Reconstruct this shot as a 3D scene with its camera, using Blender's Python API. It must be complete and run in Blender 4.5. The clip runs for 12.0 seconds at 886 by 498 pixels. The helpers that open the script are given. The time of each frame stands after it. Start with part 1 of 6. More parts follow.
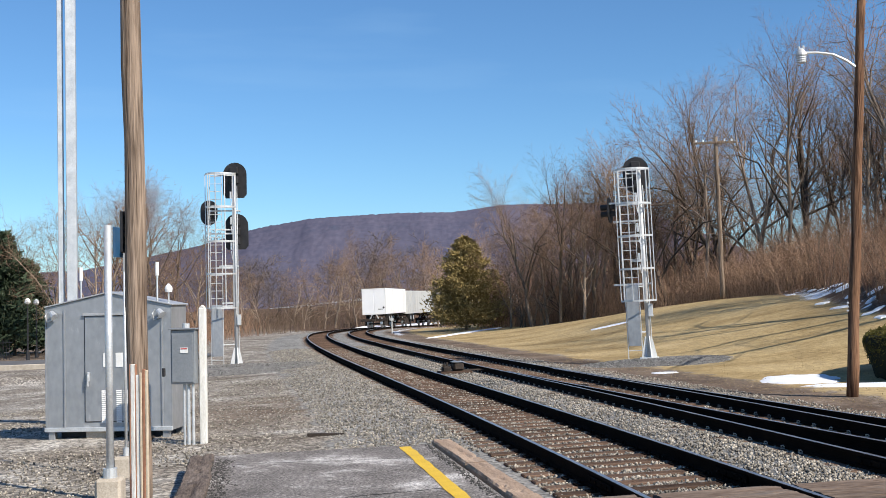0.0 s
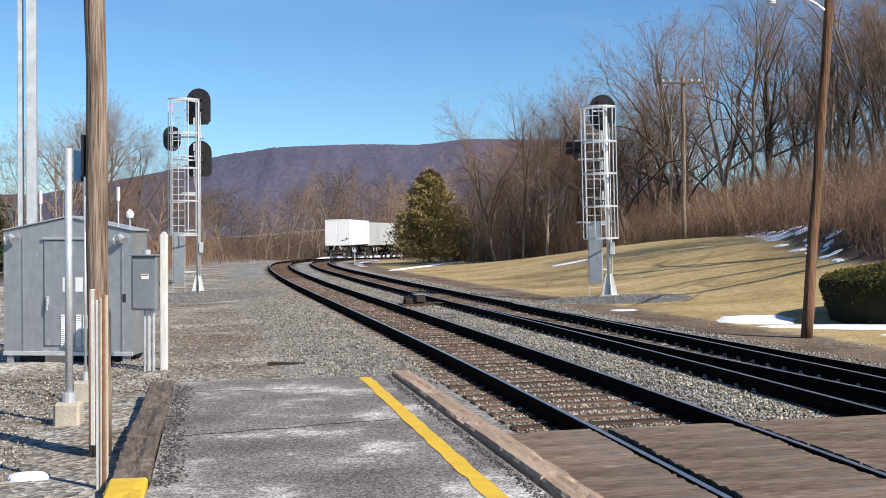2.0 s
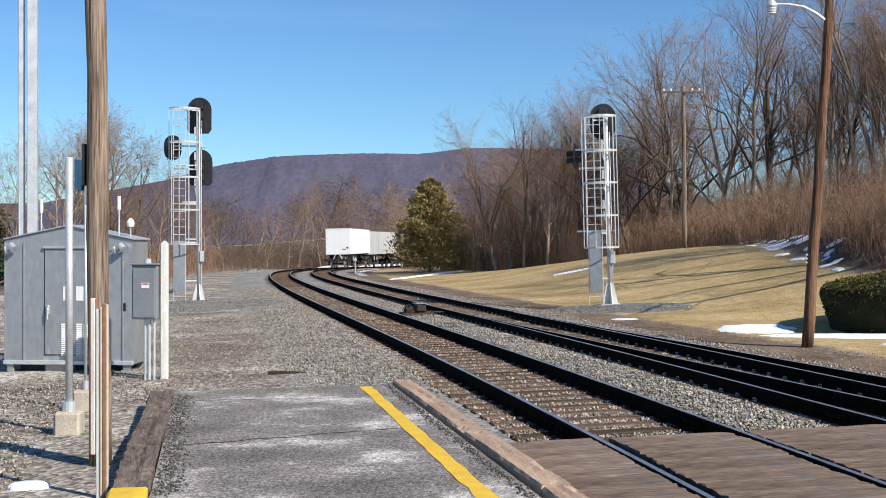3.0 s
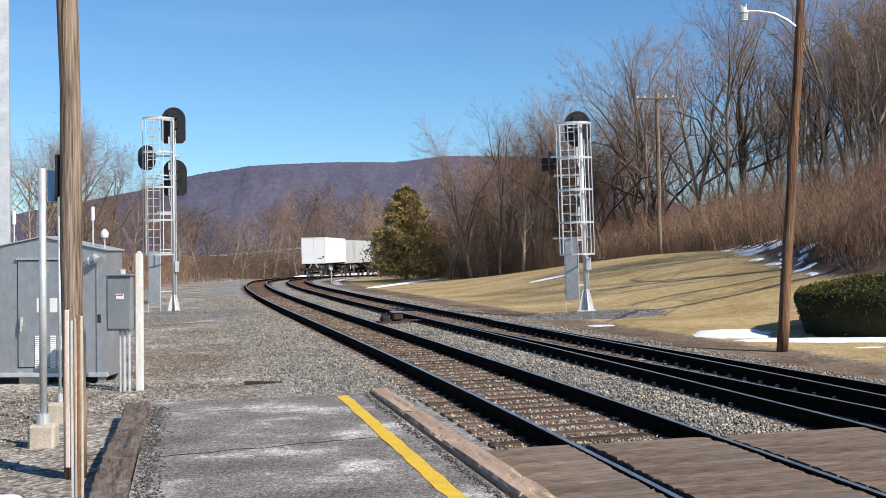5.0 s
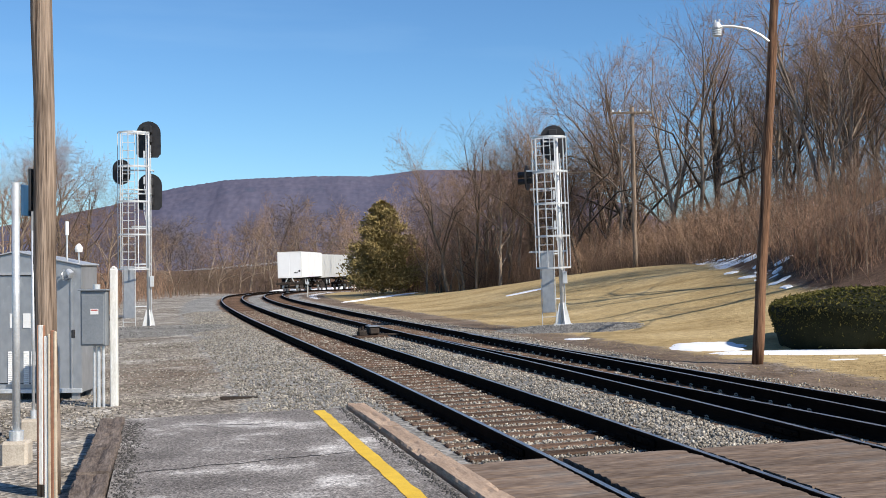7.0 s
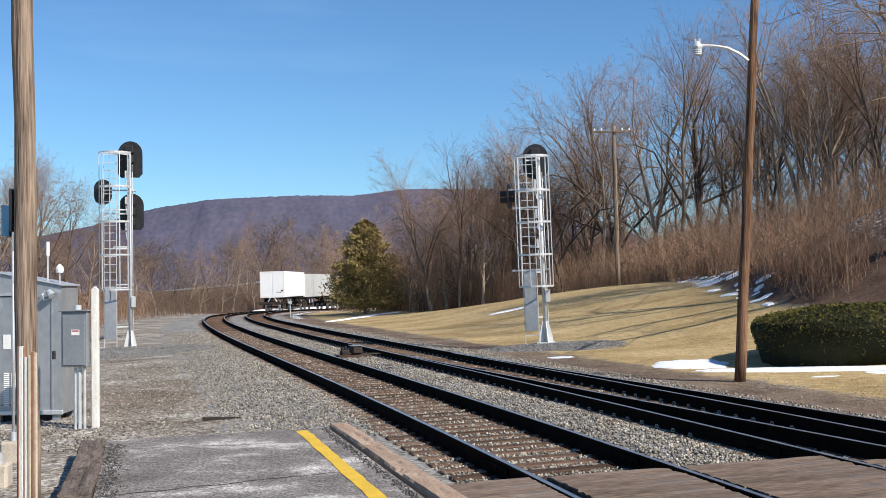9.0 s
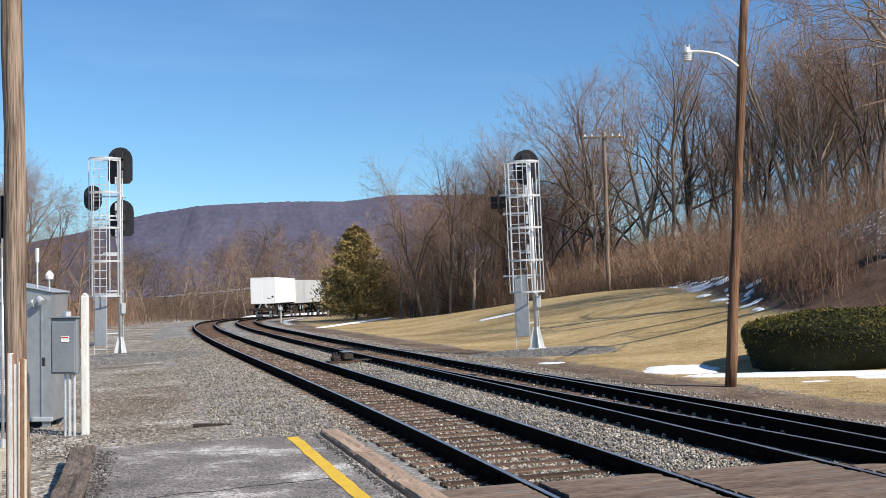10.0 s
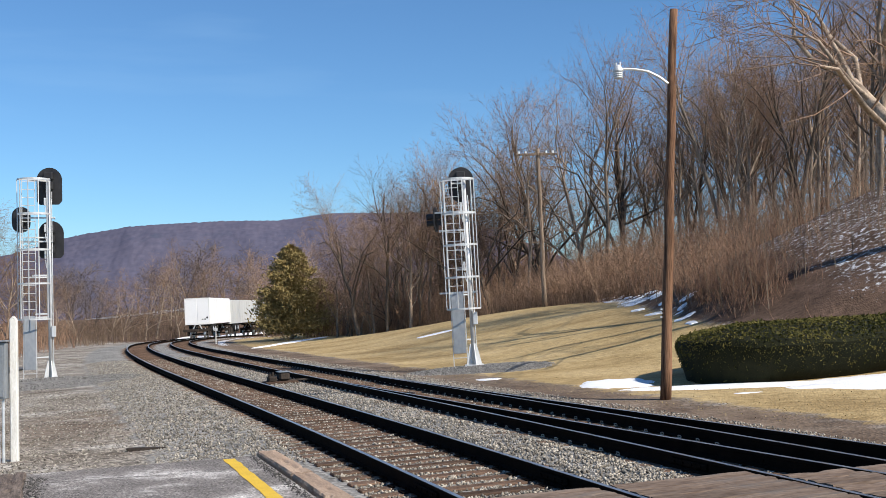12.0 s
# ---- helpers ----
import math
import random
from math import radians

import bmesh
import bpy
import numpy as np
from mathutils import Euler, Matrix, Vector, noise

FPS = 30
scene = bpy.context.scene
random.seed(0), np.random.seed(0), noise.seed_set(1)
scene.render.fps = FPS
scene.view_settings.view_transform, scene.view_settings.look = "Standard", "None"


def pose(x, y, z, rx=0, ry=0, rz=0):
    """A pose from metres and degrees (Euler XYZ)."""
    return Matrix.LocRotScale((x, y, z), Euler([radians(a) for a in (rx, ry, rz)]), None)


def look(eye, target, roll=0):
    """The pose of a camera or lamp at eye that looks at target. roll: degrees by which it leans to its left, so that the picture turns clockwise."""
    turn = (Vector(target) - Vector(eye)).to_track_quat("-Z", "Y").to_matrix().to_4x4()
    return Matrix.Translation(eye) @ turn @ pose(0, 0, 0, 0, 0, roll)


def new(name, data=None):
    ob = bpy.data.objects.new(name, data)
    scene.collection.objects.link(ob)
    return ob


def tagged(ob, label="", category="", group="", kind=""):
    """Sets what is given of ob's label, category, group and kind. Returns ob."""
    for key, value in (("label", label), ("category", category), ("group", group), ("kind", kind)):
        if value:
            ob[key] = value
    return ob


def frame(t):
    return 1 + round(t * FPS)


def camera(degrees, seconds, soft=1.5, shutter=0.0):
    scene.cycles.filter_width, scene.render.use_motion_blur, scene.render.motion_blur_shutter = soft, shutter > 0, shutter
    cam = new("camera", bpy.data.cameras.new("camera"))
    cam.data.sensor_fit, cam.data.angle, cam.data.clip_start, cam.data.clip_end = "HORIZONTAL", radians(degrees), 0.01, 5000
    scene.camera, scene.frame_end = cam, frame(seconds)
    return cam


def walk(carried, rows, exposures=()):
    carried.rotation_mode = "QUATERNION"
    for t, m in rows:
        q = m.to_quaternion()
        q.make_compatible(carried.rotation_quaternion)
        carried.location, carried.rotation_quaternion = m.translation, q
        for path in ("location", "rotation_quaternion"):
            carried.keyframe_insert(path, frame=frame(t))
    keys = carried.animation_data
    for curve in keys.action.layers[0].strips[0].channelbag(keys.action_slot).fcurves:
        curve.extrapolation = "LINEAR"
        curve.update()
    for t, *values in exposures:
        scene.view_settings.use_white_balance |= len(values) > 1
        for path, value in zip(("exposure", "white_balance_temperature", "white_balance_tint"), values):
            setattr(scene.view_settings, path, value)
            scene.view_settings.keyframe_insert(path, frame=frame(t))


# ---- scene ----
# ---- camera and its walk ----
EYE = 1.94
cam = camera(43.0, 12.0, 0.6)
PATH = [
    (0, 8.808, 2.613, 1.342), (0.5, 9.374, 2.172, -0.110), (1, 5.515, 0.669, 0.132), (1.5, 5.261, -0.516, -0.230),
    (2, 6.941, -0.809, -0.116), (2.5, 7.046, -0.439, -0.124), (3, 6.971, -0.350, -0.127), (5, 5.754, 0.059, 0.370),
    (5.5, 5.498, 0.355, 0.394), (6, 4.991, 0.552, 0.223), (6.5, 4.840, 0.656, 0.444), (7, 4.558, 0.757, 0.523),
    (9, 3.689, 1.712, 0.777), (9.5, 3.433, 1.882, 0.742), (10, 3.222, 2.000, 0.882), (10.5, 3.112, 2.096, 1.123),
    (11, 2.647, 2.160, 1.221), (11.5, 0.514, 2.523, 1.675), (12, -0.000, 2.824, 1.705)]
walk(cam, [(t, pose(0, 0, EYE, 90 + p, r, y)) for t, y, p, r in PATH], [(0, 0.356), (12, 0.356)])

# ---- sky and sun ----
SUN_EL, SUN_AZ = 39.0, 123.0          # degrees; azimuth clockwise from +y
world = bpy.data.worlds.new("sky")
scene.world = world
world.use_nodes = True
wn, wl = world.node_tree.nodes, world.node_tree.links
sky = wn.new("ShaderNodeTexSky")
sky.sky_type = "NISHITA"
sky.sun_disc = False
sky.sun_elevation, sky.sun_rotation = radians(SUN_EL), radians(SUN_AZ)
sky.altitude, sky.air_density, sky.dust_density, sky.ozone_density = 200, 1.0, 0.0, 4.0
wn["Background"].inputs["Strength"].default_value = 0.0812
# thin streaks of high cloud
wtc, wmap, wnoi, wramp, wmix = (wn.new("ShaderNode" + k) for k in ("TexCoord", "Mapping", "TexNoise", "ValToRGB", "MixRGB"))
wmap.inputs["Rotation"].default_value = (0, 0.12, 0.0)
wmap.inputs["Scale"].default_value = (2.2, 2.2, 17.0)
wnoi.inputs["Scale"].default_value, wnoi.inputs["Detail"].default_value = 1.7, 7
wramp.color_ramp.elements[0].position, wramp.color_ramp.elements[0].color = 0.56, (0, 0, 0, 1)
wramp.color_ramp.elements[1].position, wramp.color_ramp.elements[1].color = 0.85, (0.12, 0.12, 0.12, 1)
wmix.inputs[2].default_value = (6.5, 7.2, 8.0, 1)
wl.new(wtc.outputs["Generated"], wmap.inputs[0])
wl.new(wmap.outputs[0], wnoi.inputs["Vector"])
wl.new(wnoi.outputs[0], wramp.inputs[0])
wl.new(wramp.outputs[0], wmix.inputs[0])
wl.new(sky.outputs[0], wmix.inputs[1])
wtint = wn.new("ShaderNodeMixRGB")
wtint.blend_type = "MULTIPLY"
wtint.inputs[0].default_value = 1.0
wtint.inputs[2].default_value = (0.765, 1.055, 1.265, 1)
wl.new(wmix.outputs[0], wtint.inputs[1])
wl.new(wtint.outputs[0], wn["Background"].inputs["Color"])
sun = new("sun", bpy.data.lights.new("sun", "SUN"))
sun.data.energy, sun.data.angle, sun.data.color = 5.0, radians(0.53), (1.0, 0.92, 0.80)
sx, sy = math.sin(radians(SUN_AZ)), math.cos(radians(SUN_AZ))
sun.matrix_world = look((60 * sx, 60 * sy, 60 * math.tan(radians(SUN_EL))), (0, 0, 0))


# ---- materials ----
def mat(name, c1, c2, scale=8.0, rough=0.8, metal=0.0, bump=0.3, fine=60.0, stretch=(1, 1, 1), vary=0.0, dist=0.01,
        third=None, third_at=0.62, third_scale=1.5, coord="Object", con=0.28, speck=0, spec=None):
    """Two colours mixed by a coarse and a fine noise, relief from the fine one, and a third colour in patches."""
    m = bpy.data.materials.new(name)
    m.use_nodes = True
    n, l = m.node_tree.nodes, m.node_tree.links
    b = n["Principled BSDF"]
    tc, mp = n.new("ShaderNodeTexCoord"), n.new("ShaderNodeMapping")
    mp.inputs["Scale"].default_value = stretch
    l.new(tc.outputs[coord], mp.inputs[0])
    big, small = n.new("ShaderNodeTexNoise"), n.new("ShaderNodeTexNoise")
    for t, sc in ((big, scale), (small, fine)):
        t.inputs["Scale"].default_value, t.inputs["Detail"].default_value = sc, 6
        l.new(mp.outputs[0], t.inputs["Vector"])
    add = n.new("ShaderNodeMath")
    add.operation = "ADD"
    l.new(big.outputs[0], add.inputs[0])
    l.new(small.outputs[0], add.inputs[1])
    rg = n.new("ShaderNodeMapRange")
    rg.inputs[1].default_value, rg.inputs[2].default_value = 1 - con, 1 + con
    l.new(add.outputs[0], rg.inputs[0])
    mix = n.new("ShaderNodeMixRGB")
    mix.inputs[1].default_value, mix.inputs[2].default_value = (*c1, 1), (*c2, 1)
    l.new(rg.outputs[0], mix.inputs[0])
    col = mix.outputs[0]
    if third:
        p = n.new("ShaderNodeTexNoise")
        p.inputs["Scale"].default_value, p.inputs["Detail"].default_value = third_scale, 10
        p.inputs["Roughness"].default_value = 0.72
        l.new(mp.outputs[0], p.inputs["Vector"])
        r2 = n.new("ShaderNodeMapRange")
        r2.inputs[1].default_value, r2.inputs[2].default_value = third_at, third_at + 0.12
        l.new(p.outputs[0], r2.inputs[0])
        m3 = n.new("ShaderNodeMixRGB")
        m3.inputs[2].default_value = (*third, 1)
        l.new(r2.outputs[0], m3.inputs[0])
        l.new(col, m3.inputs[1])
        col = m3.outputs[0]
    if speck:
        vo, rp, mu = n.new("ShaderNodeTexVoronoi"), n.new("ShaderNodeValToRGB"), n.new("ShaderNodeMixRGB")
        vo.inputs["Scale"].default_value = speck
        l.new(tc.outputs[coord], vo.inputs["Vector"])
        rp.color_ramp.elements[0].position, rp.color_ramp.elements[0].color = 0.15, (0.42, 0.42, 0.42, 1)
        rp.color_ramp.elements[1].position, rp.color_ramp.elements[1].color = 0.95, (1.75, 1.72, 1.68, 1)
        l.new(vo.outputs["Color"], rp.inputs[0])
        mu.blend_type = "MULTIPLY"
        mu.inputs[0].default_value = 0.85
        l.new(col, mu.inputs[1])
        l.new(rp.outputs[0], mu.inputs[2])
        col = mu.outputs[0]
    if vary:
        oi, hs, r3 = n.new("ShaderNodeObjectInfo"), n.new("ShaderNodeHueSaturation"), n.new("ShaderNodeMapRange")
        r3.inputs[3].default_value, r3.inputs[4].default_value = 1 - vary, 1 + vary
        l.new(oi.outputs["Random"], r3.inputs[0])
        l.new(r3.outputs[0], hs.inputs["Value"])
        l.new(col, hs.inputs["Color"])
        col = hs.outputs[0]
    l.new(col, b.inputs["Base Color"])
    rr = n.new("ShaderNodeMapRange")
    rr.inputs[3].default_value, rr.inputs[4].default_value = max(0.05, rough - 0.12), min(1, rough + 0.12)
    l.new(big.outputs[0], rr.inputs[0])
    l.new(rr.outputs[0], b.inputs["Roughness"])
    b.inputs["Metallic"].default_value = metal
    b.inputs["Specular IOR Level"].default_value = spec if spec is not None else 0.12 if rough > 0.78 else 0.5
    if bump:
        bp = n.new("ShaderNodeBump")
        bp.inputs["Strength"].default_value, bp.inputs["Distance"].default_value = bump, dist
        l.new(small.outputs[0], bp.inputs["Height"])
        l.new(bp.outputs[0], b.inputs["Normal"])
    return m


def island(m, amount):
    """Vary a material's brightness from loose piece to loose piece."""
    n, l = m.node_tree.nodes, m.node_tree.links
    b = n["Principled BSDF"]
    src = b.inputs["Base Color"].links[0].from_socket
    g, r, h = n.new("ShaderNodeNewGeometry"), n.new("ShaderNodeMapRange"), n.new("ShaderNodeHueSaturation")
    r.inputs[3].default_value, r.inputs[4].default_value = 1 - amount, 1 + amount
    l.new(g.outputs["Random Per Island"], r.inputs[0])
    l.new(r.outputs[0], h.inputs["Value"])
    l.new(src, h.inputs["Color"])
    l.new(h.outputs[0], b.inputs["Base Color"])
    return m


M = {
    # rail rust taken down to near black, the sides' shade put into the colour
    "rail_side": mat("shaded_rusty_rail_steel", (0.006, 0.0045, 0.004), (0.018, 0.012, 0.009), 4, 0.9, 0.0, 0.3, 80, spec=0.02),
    "rail_top": mat("worn_rail_head", (0.58, 0.56, 0.53), (0.70, 0.68, 0.65), 3, 0.42, 1.0, 0.05, 60),
    "tie": mat("weathered_tie_wood", (0.055, 0.034, 0.025), (0.17, 0.112, 0.08), 3, 0.9, 0, 0.8, 30, (0.5, 6, 6), 0.35),
    "stone": island(mat("ballast_stone", (0.11, 0.098, 0.082), (0.42, 0.38, 0.32), 5, 0.9, 0, 0.4, 40), 0.6),
    "plank": mat("crossing_timber", (0.085, 0.058, 0.043), (0.26, 0.195, 0.15), 1.3, 0.85, 0, 0.8, 7, (0.8, 5, 5), 0.16, con=0.30, third=(0.12, 0.11, 0.105), third_at=0.54, third_scale=0.7),
    "asphalt": mat("worn_asphalt", (0.12, 0.11, 0.104), (0.31, 0.288, 0.275), 0.8, 0.95, 0, 0.9, 55, third=(0.58, 0.56, 0.54), third_at=0.53, third_scale=0.8, con=0.2, speck=52),
    "road": mat("road_asphalt", (0.10, 0.10, 0.105), (0.17, 0.17, 0.175), 0.6, 0.9, 0, 0.3, 30),
    "yellow": mat("yellow_line_paint", (0.62, 0.38, 0.02), (0.78, 0.52, 0.05), 5, 0.7, 0, 0.3, 70, third=(0.30, 0.24, 0.12), third_at=0.66, third_scale=9),
    "kerb": mat("tan_kerb_timber", (0.25, 0.175, 0.125), (0.47, 0.35, 0.26), 1.5, 0.85, 0, 0.6, 12, (1, 5, 5), 0.14, con=0.34),
    "edging": mat("grey_edging_timber", (0.055, 0.043, 0.037), (0.20, 0.16, 0.135), 2, 0.9, 0, 0.9, 9, (0.8, 6, 6), 0.15, third=(0.26, 0.22, 0.19), third_at=0.60, third_scale=1.4),
    "pole_wood": mat("weathered_pole_wood", (0.085, 0.06, 0.044), (0.36, 0.275, 0.21), 2.4, 0.9, 0, 1.0, 9, (6, 6, 0.30), con=0.24, dist=0.02, third=(0.075, 0.055, 0.042), third_at=0.60, third_scale=2.2),
    "pole_dark": mat("creosoted_pole_wood", (0.075, 0.04, 0.025), (0.25, 0.14, 0.085), 2, 0.85, 0, 0.9, 14, (5, 5, 0.2), con=0.2, dist=0.02),
    "galv": mat("galvanised_steel", (0.52, 0.54, 0.55), (0.70, 0.72, 0.73), 6, 0.5, 0.55, 0.1, 40),
    "silver": mat("aluminium_paint", (0.52, 0.53, 0.53), (0.68, 0.69, 0.69), 4, 0.45, 0.35, 0.06, 40),
    "case": mat("grey_case_paint", (0.29, 0.308, 0.33), (0.40, 0.415, 0.44), 0.9, 0.36, 0.45, 0.05, 9, (1, 1, 0.6), third=(0.56, 0.57, 0.58), third_at=0.60, third_scale=2.2),
    "roof": mat("pale_roof_steel", (0.38, 0.39, 0.40), (0.50, 0.51, 0.52), 1.5, 0.45, 0.35, 0.05, 20),
    "box": mat("meter_box_paint", (0.19, 0.21, 0.23), (0.25, 0.27, 0.29), 2, 0.5, 0.2, 0.06, 30),
    "white": mat("white_paint", (0.72, 0.72, 0.70), (0.82, 0.82, 0.81), 3, 0.55, 0, 0.08, 40),
    "post_white": mat("weathered_white_paint", (0.55, 0.53, 0.48), (0.80, 0.79, 0.75), 4, 0.7, 0, 0.3, 30, (4, 4, 0.7)),
    "black": mat("matt_black_paint", (0.012, 0.012, 0.014), (0.03, 0.03, 0.033), 5, 0.6, 0.1, 0.1, 40),
    "concrete": mat("pale_concrete", (0.36, 0.31, 0.25), (0.55, 0.49, 0.41), 5, 0.9, 0, 0.4, 50),
    "trailer": mat("white_trailer_panel", (0.78, 0.79, 0.80), (0.84, 0.85, 0.86), 0.6, 0.35, 0, 0.02, 12),
    "trailer_grey": mat("grey_trailer_panel", (0.50, 0.50, 0.48), (0.58, 0.58, 0.56), 0.6, 0.45, 0.1, 0.02, 12),
    "under": mat("dirty_underframe_steel", (0.03, 0.025, 0.022), (0.075, 0.06, 0.05), 2, 0.8, 0.3, 0.2, 20),
    "tyre": mat("tyre_rubber", (0.015, 0.015, 0.015), (0.035, 0.035, 0.034), 4, 0.85, 0, 0.2, 40),
    "blue": mat("blue_sign_face", (0.015, 0.055, 0.12), (0.025, 0.085, 0.17), 3, 0.4, 0, 0.02, 30),
    "sign_back": mat("grey_sign_metal", (0.30, 0.32, 0.33), (0.40, 0.42, 0.42), 3, 0.5, 0.4, 0.05, 30),
    "cream": mat("cream_strip", (0.42, 0.34, 0.24), (0.60, 0.51, 0.39), 3, 0.7, 0, 0.1, 30),
    "brown": mat("brown_plastic_guard", (0.22, 0.10, 0.06), (0.34, 0.17, 0.10), 3, 0.6, 0, 0.1, 30),
    "snow": mat("old_snow", (0.78, 0.80, 0.84), (0.90, 0.91, 0.93), 3, 0.7, 0, 0.5, 18, dist=0.03),
    "bark": mat("grey_brown_bark", (0.085, 0.064, 0.05), (0.34, 0.268, 0.205), 2, 0.95, 0, 0.5, 14, (3, 3, 0.6), 0.6),
    "twig": mat("brown_twigs", (0.145, 0.093, 0.066), (0.33, 0.223, 0.155), 0.5, 0.95, 0, 0, 8, vary=0.35),
    "brush": island(mat("dry_brush_stems", (0.165, 0.098, 0.068), (0.355, 0.228, 0.158), 0.15, 0.95, 0, 0, 3), 0.35),
    "cane": island(mat("pale_dry_canes", (0.08, 0.057, 0.042), (0.19, 0.138, 0.10), 0.2, 0.95, 0, 0, 3), 0.35),
    "far_twig": island(mat("far_wood_twigs", (0.10, 0.078, 0.072), (0.17, 0.138, 0.128), 0.05, 0.95, 0, 0, 1), 0.25),
    "cedar": island(mat("cedar_foliage", (0.19, 0.15, 0.06), (0.37, 0.285, 0.125), 0.5, 0.9, 0, 0, 5), 0.2),
    "spruce": island(mat("spruce_foliage", (0.03, 0.05, 0.032), (0.075, 0.10, 0.058), 0.6, 0.9, 0, 0, 5), 0.4),
    "hedge": island(mat("yew_foliage", (0.045, 0.047, 0.012), (0.135, 0.115, 0.032), 0.9, 0.85, 0, 0, 5), 0.25),
    "bank": mat("dry_bank_grass", (0.13, 0.10, 0.066), (0.26, 0.20, 0.132), 0.3, 0.95, 0, 0.5, 3),
    "shrub": island(mat("dark_shrub_stems", (0.135, 0.088, 0.064), (0.31, 0.21, 0.15), 0.15, 0.95, 0, 0, 3), 0.45),
    "mound": island(mat("dark_mound_stone", (0.11, 0.106, 0.10), (0.29, 0.28, 0.265), 5, 0.9, 0, 0.4, 40), 0.5),
    # lighter tan version of the brush colour, imitating sun on its front
    "bramble": island(mat("lit_tan_brush_stems", (0.205, 0.13, 0.09), (0.43, 0.29, 0.20), 0.2, 0.95, 0, 0, 3), 0.4),
    # near-black colour that paints the shade inside the hedge
    "hedge_core": mat("hedge_inner_shade", (0.008, 0.010, 0.005), (0.02, 0.021, 0.010), 4, 0.95, 0, 0.6, 30),
    "grass": island(mat("dead_grass_blades", (0.26, 0.195, 0.092), (0.48, 0.385, 0.20), 0.3, 0.95, 0, 0, 4), 0.4),
    "crumb": island(mat("crumbled_asphalt", (0.05, 0.048, 0.046), (0.13, 0.125, 0.12), 5, 0.95, 0, 0.3, 40), 0.4),
    "crack": mat("crack_fill", (0.03, 0.028, 0.027), (0.06, 0.057, 0.055), 5, 0.95, 0, 0.3, 40),
    "glass": mat("lamp_glass", (0.42, 0.45, 0.47), (0.62, 0.65, 0.67), 9, 0.2, 0, 0, 20),
    "red": mat("red_marker_lens", (0.4, 0.02, 0.02), (0.5, 0.04, 0.03), 3, 0.3, 0, 0, 20),
}


# ---- mesh helpers ----
def add_box(bm, c, size, rot=None, bevel=0.0):
    """A box about c; rot a Matrix or degrees about z."""
    r = rot.to_4x4() if isinstance(rot, Matrix) else Matrix.Rotation(radians(rot or 0), 4, "Z")
    made = bmesh.ops.create_cube(bm, size=1, matrix=Matrix.Translation(c) @ r @ Matrix.Diagonal((*size, 1)))
    if bevel:
        es = {e for v in made["verts"] for e in v.link_edges}
        bmesh.ops.bevel(bm, geom=list(es), offset=bevel, segments=1, affect="EDGES")
    return bm


def ring_frame(d):
    a = Vector((0, 0, 1)) if abs(d.z) < 0.9 else Vector((1, 0, 0))
    u = d.cross(a).normalized()
    return u, d.cross(u)


def add_tube(bm, pts, rad, n=8, caps=True):
    """A tube along pts; rad one radius or one for each point."""
    pts = [Vector(p) for p in pts]
    rad = rad if isinstance(rad, (list, tuple)) else [rad] * len(pts)
    rings = []
    for i, p in enumerate(pts):
        d = (pts[min(i + 1, len(pts) - 1)] - pts[max(i - 1, 0)]).normalized()
        u, v = ring_frame(d)
        rings.append([bm.verts.new(p + rad[i] * (math.cos(a) * u + math.sin(a) * v)) for a in (2 * math.pi * k / n for k in range(n))])
    for a, b in zip(rings, rings[1:]):
        for k in range(n):
            bm.faces.new((a[k], a[(k + 1) % n], b[(k + 1) % n], b[k]))
    if caps and n > 2:
        bm.faces.new(rings[0][::-1])
        bm.faces.new(rings[-1])
    return bm


def add_prism(bm, outline, origin, ax, ay, depth):
    """A flat outline (list of 2D points) on axes ax, ay about origin, thickened by the vector depth."""
    o, ax, ay, d = Vector(origin), Vector(ax), Vector(ay), Vector(depth)
    a = [bm.verts.new(o + x * ax + y * ay) for x, y in outline]
    b = [bm.verts.new(v.co + d) for v in a]
    n = len(a)
    bm.faces.new(a[::-1])
    bm.faces.new(b)
    for k in range(n):
        bm.faces.new((a[k], a[(k + 1) % n], b[(k + 1) % n], b[k]))
    return bm


def mesh_of(name, bm, material, smooth=False):
    bmesh.ops.recalc_face_normals(bm, faces=bm.faces)
    me = bpy.data.meshes.new(name)
    bm.to_mesh(me)
    bm.free()
    me.materials.append(material)
    if smooth:
        me.shade_smooth()
    return me


def part(name, bm, material, parent, label="", smooth=False):
    ob = new(name, mesh_of(name, bm, material, smooth))
    ob.parent = parent
    return tagged(ob, label)


def thing(name, at, label, category, group="", rz=0.0):
    ob = new(name)
    ob.matrix_basis = pose(*at, 0, 0, rz)
    return tagged(ob, label, category, group)


def piece(name, me, parent, m):
    ob = new(name, me)
    ob.parent = parent
    ob.matrix_basis = m
    return ob


def np_mesh(name, verts, faces, material, smooth=False):
    """A mesh from arrays of corners and of equal-sided faces."""
    me = bpy.data.meshes.new(name)
    verts, faces = np.asarray(verts, dtype=np.float32), np.asarray(faces, dtype=np.int32)
    k = faces.shape[1]
    me.vertices.add(len(verts))
    me.vertices.foreach_set("co", verts.ravel())
    me.loops.add(faces.size)
    me.loops.foreach_set("vertex_index", faces.ravel())
    me.polygons.add(len(faces))
    me.polygons.foreach_set("loop_start", np.arange(0, faces.size, k, dtype=np.int32))
    me.update(calc_edges=True)
    me.materials.append(material)
    if smooth:
        me.shade_smooth()
    return me


